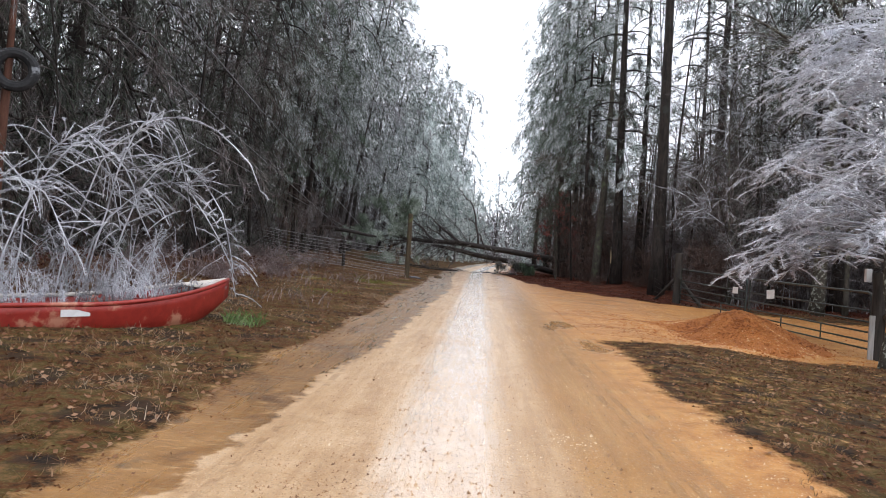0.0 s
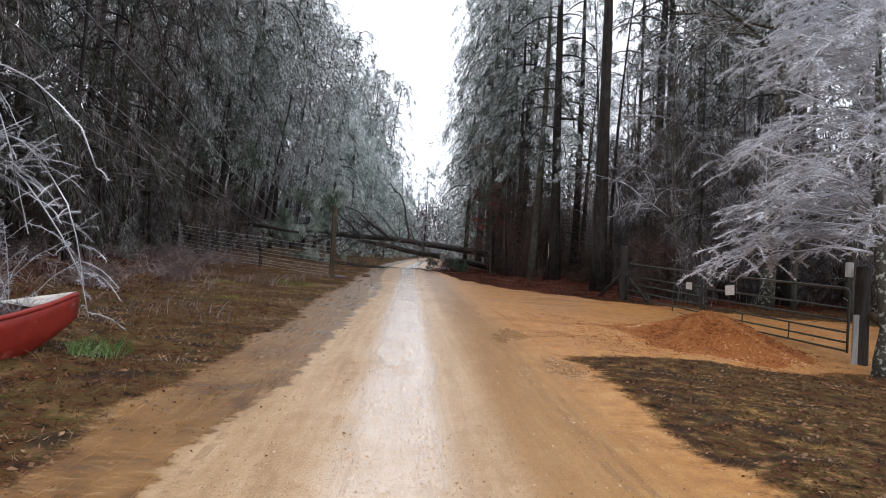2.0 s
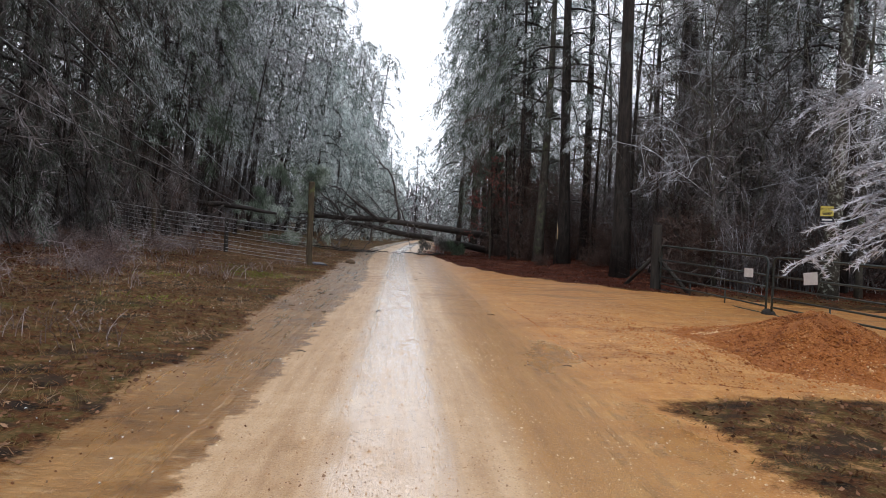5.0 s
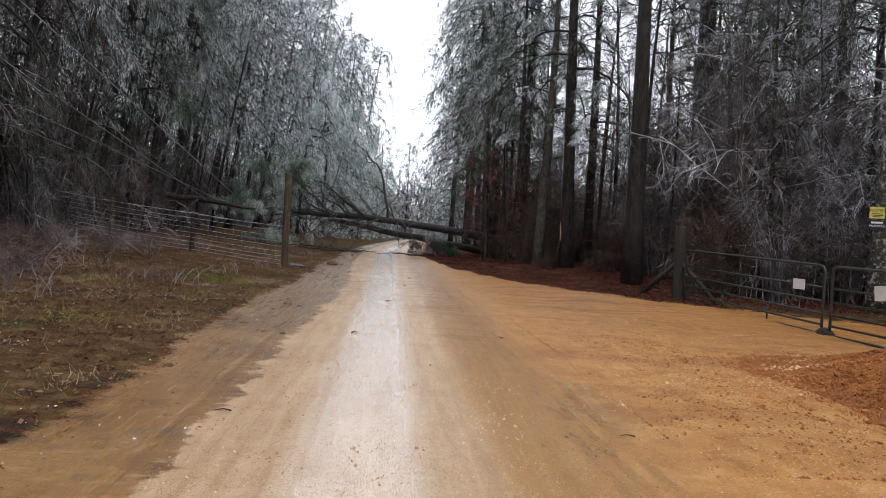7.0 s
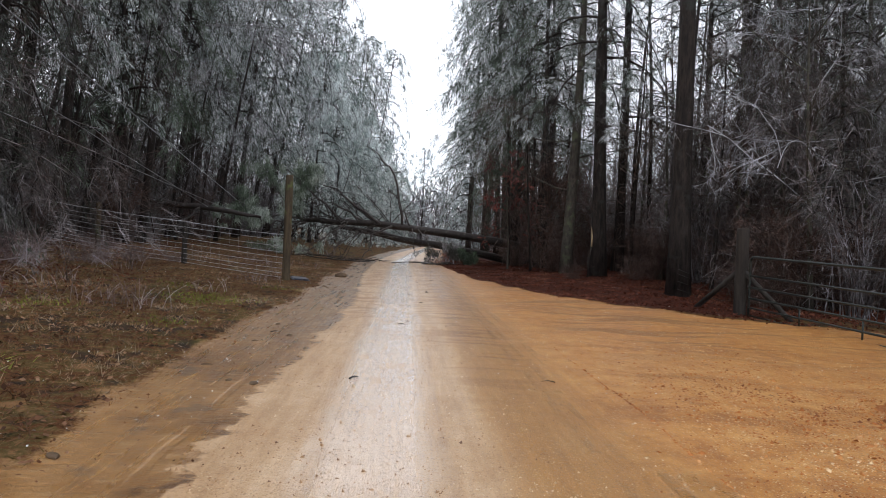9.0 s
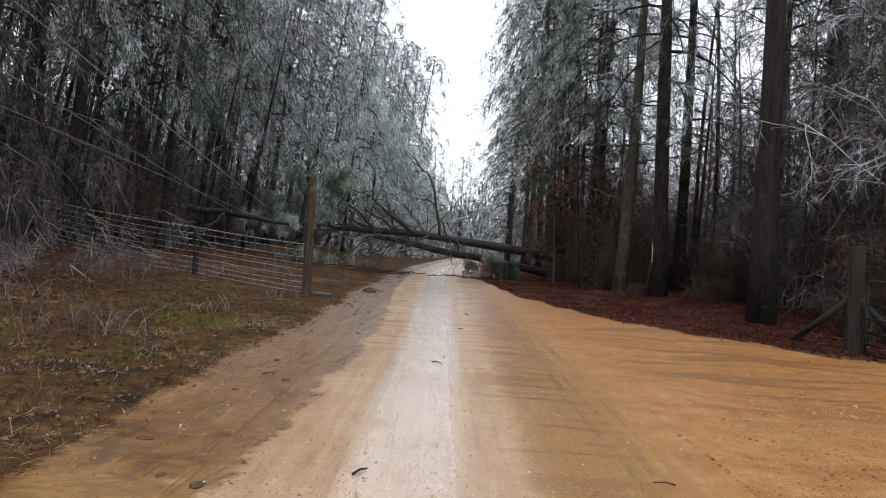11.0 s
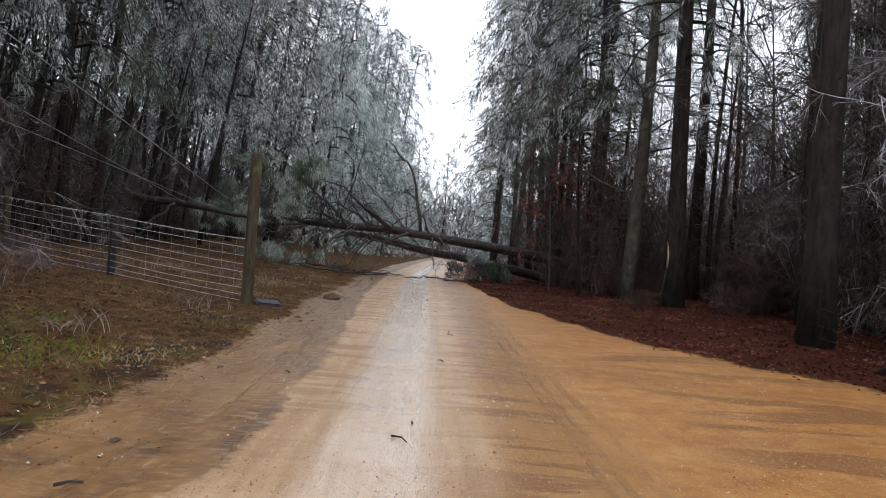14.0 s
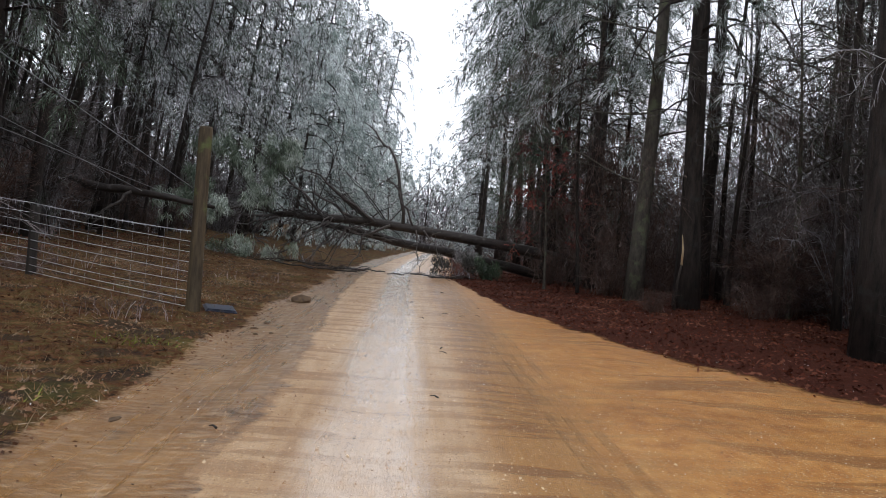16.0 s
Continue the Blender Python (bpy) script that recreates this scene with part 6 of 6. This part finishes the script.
Y1 = 44.9
fallen_pine("fallen_pine", "storm-felled pine trunk lying across the road", [(9.6, 45.4, 0.75), (6.58, 45.2, 1.25), (3.6, 45.0, 1.68), (0.3, Y1, 2.05), (-1.5, Y1, 2.18), (-3.3, Y1, 2.22), (-5.1, Y1, 2.2)], [0.25, 0.23, 0.205, 0.18, 0.165, 0.15, 0.10], [
    [(-0.2, 44.8, 2.2), (-0.3, 44.7, 3.0), (-0.5, 44.6, 4.2), (-0.9, 44.6, 5.0), (-1.3, 44.6, 5.1), (-1.6, 44.6, 5.8), 0.085],
    [(0.2, 44.8, 2.1), (-0.2, 44.6, 2.9), (-0.7, 44.5, 3.9), (-1.0, 44.4, 3.7), 0.05],
    [(-1.3, 44.8, 2.2), (-2.0, 44.6, 2.7), (-2.8, 44.5, 3.2), (-3.4, 44.4, 3.8), (-4.1, 44.3, 3.9), 0.075],
    [(-2.1, 44.8, 2.3), (-2.9, 44.6, 2.7), (-3.7, 44.5, 3.1), (-4.5, 44.4, 3.2), 0.06],
    [(-3.2, 44.8, 2.2), (-3.9, 44.5, 3.0), (-4.7, 44.3, 3.6), (-5.8, 44.1, 4.6), (-6.4, 44.0, 4.6), 0.06],
    [(-0.7, 44.7, 2.1), (-1.6, 44.3, 1.7), (-1.8, 44.1, 1.0), (-2.0, 44.0, 0.45), 0.055],
    [(-3.0, 44.7, 2.1), (-3.8, 44.3, 1.5), (-4.5, 44.1, 0.9), (-5.5, 43.9, 0.6), 0.05],
    [(-5.0, 44.8, 2.1), (-5.6, 44.4, 1.8), (-5.6, 44.2, 1.3), (-5.0, 44.1, 0.8), 0.045],
    [(-4.4, 44.7, 2.0), (-4.3, 44.3, 1.5), (-3.8, 44.0, 0.6), 0.04],
    [(-4.9, 44.9, 2.2), (-6.1, 44.7, 2.4), (-7.0, 44.6, 2.3), 0.07],
    [(-4.9, 44.9, 2.2), (-6.3, 44.5, 2.05), (-7.2, 44.3, 2.1), 0.06],
    [(-4.9, 44.8, 2.1), (-6.3, 44.4, 1.7), (-6.9, 44.2, 1.4), 0.045],
    [(0.6, 44.7, 2.0), (1.0, 44.3, 1.6), (1.5, 44.0, 0.6), 0.035],
    [(0.3, 44.7, 2.0), (0.4, 44.2, 1.0), (0.5, 44.0, 0.45), 0.03]],
    51, [(-5.2, 44.1, 3.9, 0.5, 90, M_NEEDLE_MIX), (-4.7, 44.0, 4.6, 0.35, 50, M_NEEDLE_MIX), (-5.6, 44.1, 2.9, 0.34, 36, M_NEEDLE_MIX), (-6.7, 43.9, 4.4, 0.45, 60, M_NEEDLE_MIX), (-7.3, 43.4, 2.7, 0.5, 80, M_NEEDLE_MIX), (-8.1, 43.2, 2.3, 0.35, 30, M_NEEDLE_MIX), (-6.6, 43.6, 0.9, 0.55, 60, M_NEEDLE_MIX), (-4.8, 43.7, 0.6, 0.5, 36, M_NEEDLE_MIX)], 64)
fallen_pine("fallen_pine", "second felled pine trunk under the first one", [(8.6, 46.2, 0.35), (5.4, 45.9, 0.62), (3.7, 45.7, 0.88), (1.1, 45.5, 1.28), (-0.5, 45.4, 1.52), (-1.9, 45.4, 1.78), (-3.3, 45.4, 1.95)], [0.23, 0.21, 0.185, 0.17, 0.155, 0.13, 0.09], [
    [(2.6, 45.3, 1.1), (2.9, 44.6, 0.8), (3.4, 44.0, 0.4), 0.05],
    [(-2.4, 45.2, 1.8), (-3.2, 44.6, 1.2), (-3.6, 44.2, 0.5), 0.05],
    [(-0.6, 45.2, 1.5), (-2.0, 44.8, 1.75), (-2.7, 44.6, 1.5), 0.035]],
    52, [(2.0, 44.3, 0.95, 0.36, 45, M_NEEDLE_DARK), (3.1, 44.3, 0.75, 0.4, 45, M_NEEDLE_GREEN)], 10)
fallen_pine("fallen_pine", "broken pine trunk leaning behind the wire fence", [(-12.0, 42.4, 2.9), (-10.6, 42.0, 2.62), (-7.8, 42.0, 2.4), (-6.6, 42.4, 2.2)], [0.17, 0.15, 0.11, 0.06], [
    [(-9.2, 41.9, 2.5), (-9.8, 41.5, 1.8), (-10.2, 41.2, 1.15), 0.06]], 53, [])

# twiggy litter under the fallen crown
for k, (x, y, w, hgt_l) in enumerate(((-5.6, 43.9, 0.9, 0.6), (-4.2, 43.8, 0.8, 0.45), (-3.0, 43.6, 0.7, 0.35), (-6.8, 43.6, 0.8, 0.5), (-1.9, 43.4, 0.5, 0.25), (1.9, 43.9, 0.5, 0.5))):
    weeds("brush_litter", "broken twigs and brush heaped under the fallen crown", "brush", (x, y, hz(x, y)), 640 + k, 26, w, 0.4, hgt_l, M_TWIG_GREY if k % 2 else M_TWIG_BROWN, 0.014, 0, "brush litter", 24)

# branches strewn on the road
for k, (xa, ya, xb, yb, r) in enumerate(((-1.6, 41.9, -3.6, 42.6, 0.03), (0.9, 42.2, 2.6, 43.4, 0.035), (-3.0, 41.4, -5.4, 42.4, 0.03), (-2.6, 43.6, -0.7, 43.3, 0.035), (-1.4, 43.0, -3.4, 43.9, 0.03), (0.2, 43.4, 2.0, 42.6, 0.03), (-4.6, 43.5, -2.4, 42.9, 0.03), (-0.6, 42.5, 0.9, 43.6, 0.02))):
    rngb = np.random.default_rng(600 + k)
    ob = thing("fallen_branch", "broken dark branch lying on the wet road", "branch", group="fallen branches")
    q = np.stack([np.linspace(xa, xb, 7), np.linspace(ya, yb, 7) + rngb.normal(0, 0.08, 7), np.zeros(7)], 1)
    q[:, 2] = height(q[:, 0], q[:, 1]) + 0.05 + np.abs(rngb.normal(0, 0.05, 7))
    sh = Shape()
    sh.tube(q, np.linspace(r, r * 0.4, 7), 6)
    for j in range(9):
        st = q[rngb.integers(1, 7)]
        sh.tube(bough_path(st, rngb.uniform(0, 6.28), rngb.uniform(0.3, 0.8), rngb.uniform(0.1, 0.6), 0.5, 4), np.linspace(r * 0.5, 0.005, 4), 4)
    part("wood", sh.mesh("wood", M_LOG), M_LOG, ob)

# ---- cables brought down by the trees ----


def cable(name, label, pts, r=0.016, sag=0.0):
    pts = np.array(pts, float)
    s = np.linspace(0, 1, 24)
    k = np.linspace(0, 1, len(pts))
    q = np.stack([np.interp(s, k, pts[:, c]) for c in range(3)], 1)
    q[:, 2] -= sag * 4 * s * (1 - s)
    sh = Shape()
    sh.tube(q, r, 5)
    return tagged(new(name, sh.mesh(name, M_CABLE)), label, "cable", group="downed cables")


cable("overhead_cable", "slack ice-coated overhead cable hanging towards the fallen trees", [(-7.0, 4.0, 7.9), (-8.2, 45.0, 2.95)], 0.013)
cable("overhead_cable", "thin ice-coated overhead cable sagging towards the fallen trees", [(-7.9, 4.0, 7.0), (-8.9, 44.0, 2.3)], 0.009)
cable("overhead_cable", "thin ice-coated cable hanging low behind the fence", [(-8.4, 16.0, 4.4), (-8.6, 45.0, 2.5)], 0.009)
cable("overhead_cable", "ice-coated cable stretched up from the fallen trees", [(-3.4, 45.2, 2.25), (3.4, 84.0, 6.4)], 0.02)
cable("overhead_cable", "ice-coated cable stretched up from the fallen trees", [(-2.6, 45.2, 2.1), (3.6, 84.0, 5.4)], 0.02)

# ---- small things on verge and road ----


def stick(name, label, pts, r, mat, group="", category="stick"):
    ob = Shape()
    pts = np.array(pts, float)
    pts[:, 2] += height(pts[:, 0], pts[:, 1])
    ob.tube(pts, np.linspace(r, r * 0.5, len(pts)), 6)
    return tagged(new(name, ob.mesh(name, mat)), label, category, group)


stick("twig", "dark broken twig lying on the wet sand", [(-0.06, 21.78, 0.012), (0.02, 21.72, 0.022), (0.04, 21.66, 0.02), (0.06, 21.64, 0.010)], 0.008, M_LOG, "twigs on the road")
for k in range(22):
    r2 = np.random.default_rng(300 + k)
    x, y, a, ln = r2.uniform(-2.0, 1.8), r2.uniform(12, 40), r2.uniform(0, 3.1), r2.uniform(0.05, 0.16)
    stick("twig", "small dark twig on the wet sand", [(x, y, 0.008), (x + ln * math.cos(a) * 0.5, y + ln * math.sin(a) * 0.5, 0.02), (x + ln * math.cos(a), y + ln * math.sin(a), 0.008)], r2.uniform(0.005, 0.010), M_LOG, "twigs on the road")

# snapped sapling with a pale splintered end
snap = thing("snapped_sapling", "sapling snapped off with pale splintered wood", "sapling")
sh = Shape()
z0 = hz(6.5, 34.9)
sh.tube([(6.5, 34.9, z0 - 0.1), (6.52, 34.9, z0 + 0.6), (6.6, 34.9, z0 + 1.1)], [0.04, 0.032, 0.026], 8)
part("trunk", sh.mesh("trunk", M_BARK), M_BARK, snap)
sh = Shape()
sh.tube([(6.6, 34.9, z0 + 1.08), (6.61, 34.9, z0 + 1.45), (6.57, 34.9, z0 + 1.8)], [0.027, 0.024, 0.005], 6)
part("splinter", sh.mesh("splinter", M_WOOD_PALE), M_WOOD_PALE, snap, "pale splintered heartwood")

lid = thing("plastic_lid", "dark blue plastic lid lying beside the fence post", "lid", pose(-2.82, 29.72, hz(-2.82, 29.72) + 0.05, 8, 4, 25))
M_LID = surface("dark_blue_plastic", (0.012, 0.018, 0.035), (0.03, 0.04, 0.07), 12, 0.35, 0.1, 0.002)
part("plate", box(0.44, 0.34, 0.035, 0.012), M_LID, lid)
part("rim", box(0.48, 0.38, 0.016, 0.006), M_LID, lid).location = (0, 0, -0.014)


def rock(name, label, x, y, sx, sy, sz, mat, seed):
    bm = bmesh.new()
    bmesh.ops.create_icosphere(bm, subdivisions=2, radius=0.5)
    for v in bm.verts:
        d = 1 + 0.35 * noise.noise(v.co * 2.3 + Vector((seed, 0, 0)))
        v.co = Vector((v.co.x * sx * d, v.co.y * sy * d, v.co.z * sz * d))
    me = bpy.data.meshes.new(name)
    bm.to_mesh(me)
    bm.free()
    me.materials.append(mat)
    ob = new(name, me)
    ob.matrix_basis = pose(x, y, hz(x, y) + sz * 0.22, 0, 0, seed * 40)
    return tagged(ob, label, "rock", "stones on the verge")


rock("stone", "flat brown stone on the grassy verge", -1.95, 32.2, 0.42, 0.3, 0.2, M_STONE, 1)
for k in range(12):
    r2 = np.random.default_rng(400 + k)
    rock("clod", "dark wet clod at the road's edge", r2.uniform(-2.1, -1.2), r2.uniform(14, 30), r2.uniform(0.05, 0.13), r2.uniform(0.04, 0.09), r2.uniform(0.02, 0.035), M_STONE, k + 2)

# frost-bent weeds on the verge
for k in range(34):
    r2 = np.random.default_rng(500 + k)
    x, y = -r2.uniform(3.4, 9.2), r2.uniform(13, 36)
    weeds("frosted_weeds", "low clump of weeds bent by frost on the verge", "weeds", (x, y, hz(x, y)), 800 + k, 16, 0.5, 0.4, r2.uniform(0.2, 0.5), M_BRUSH_PINK, 0.005, r2.uniform(0, 180), "verge weeds", 22)
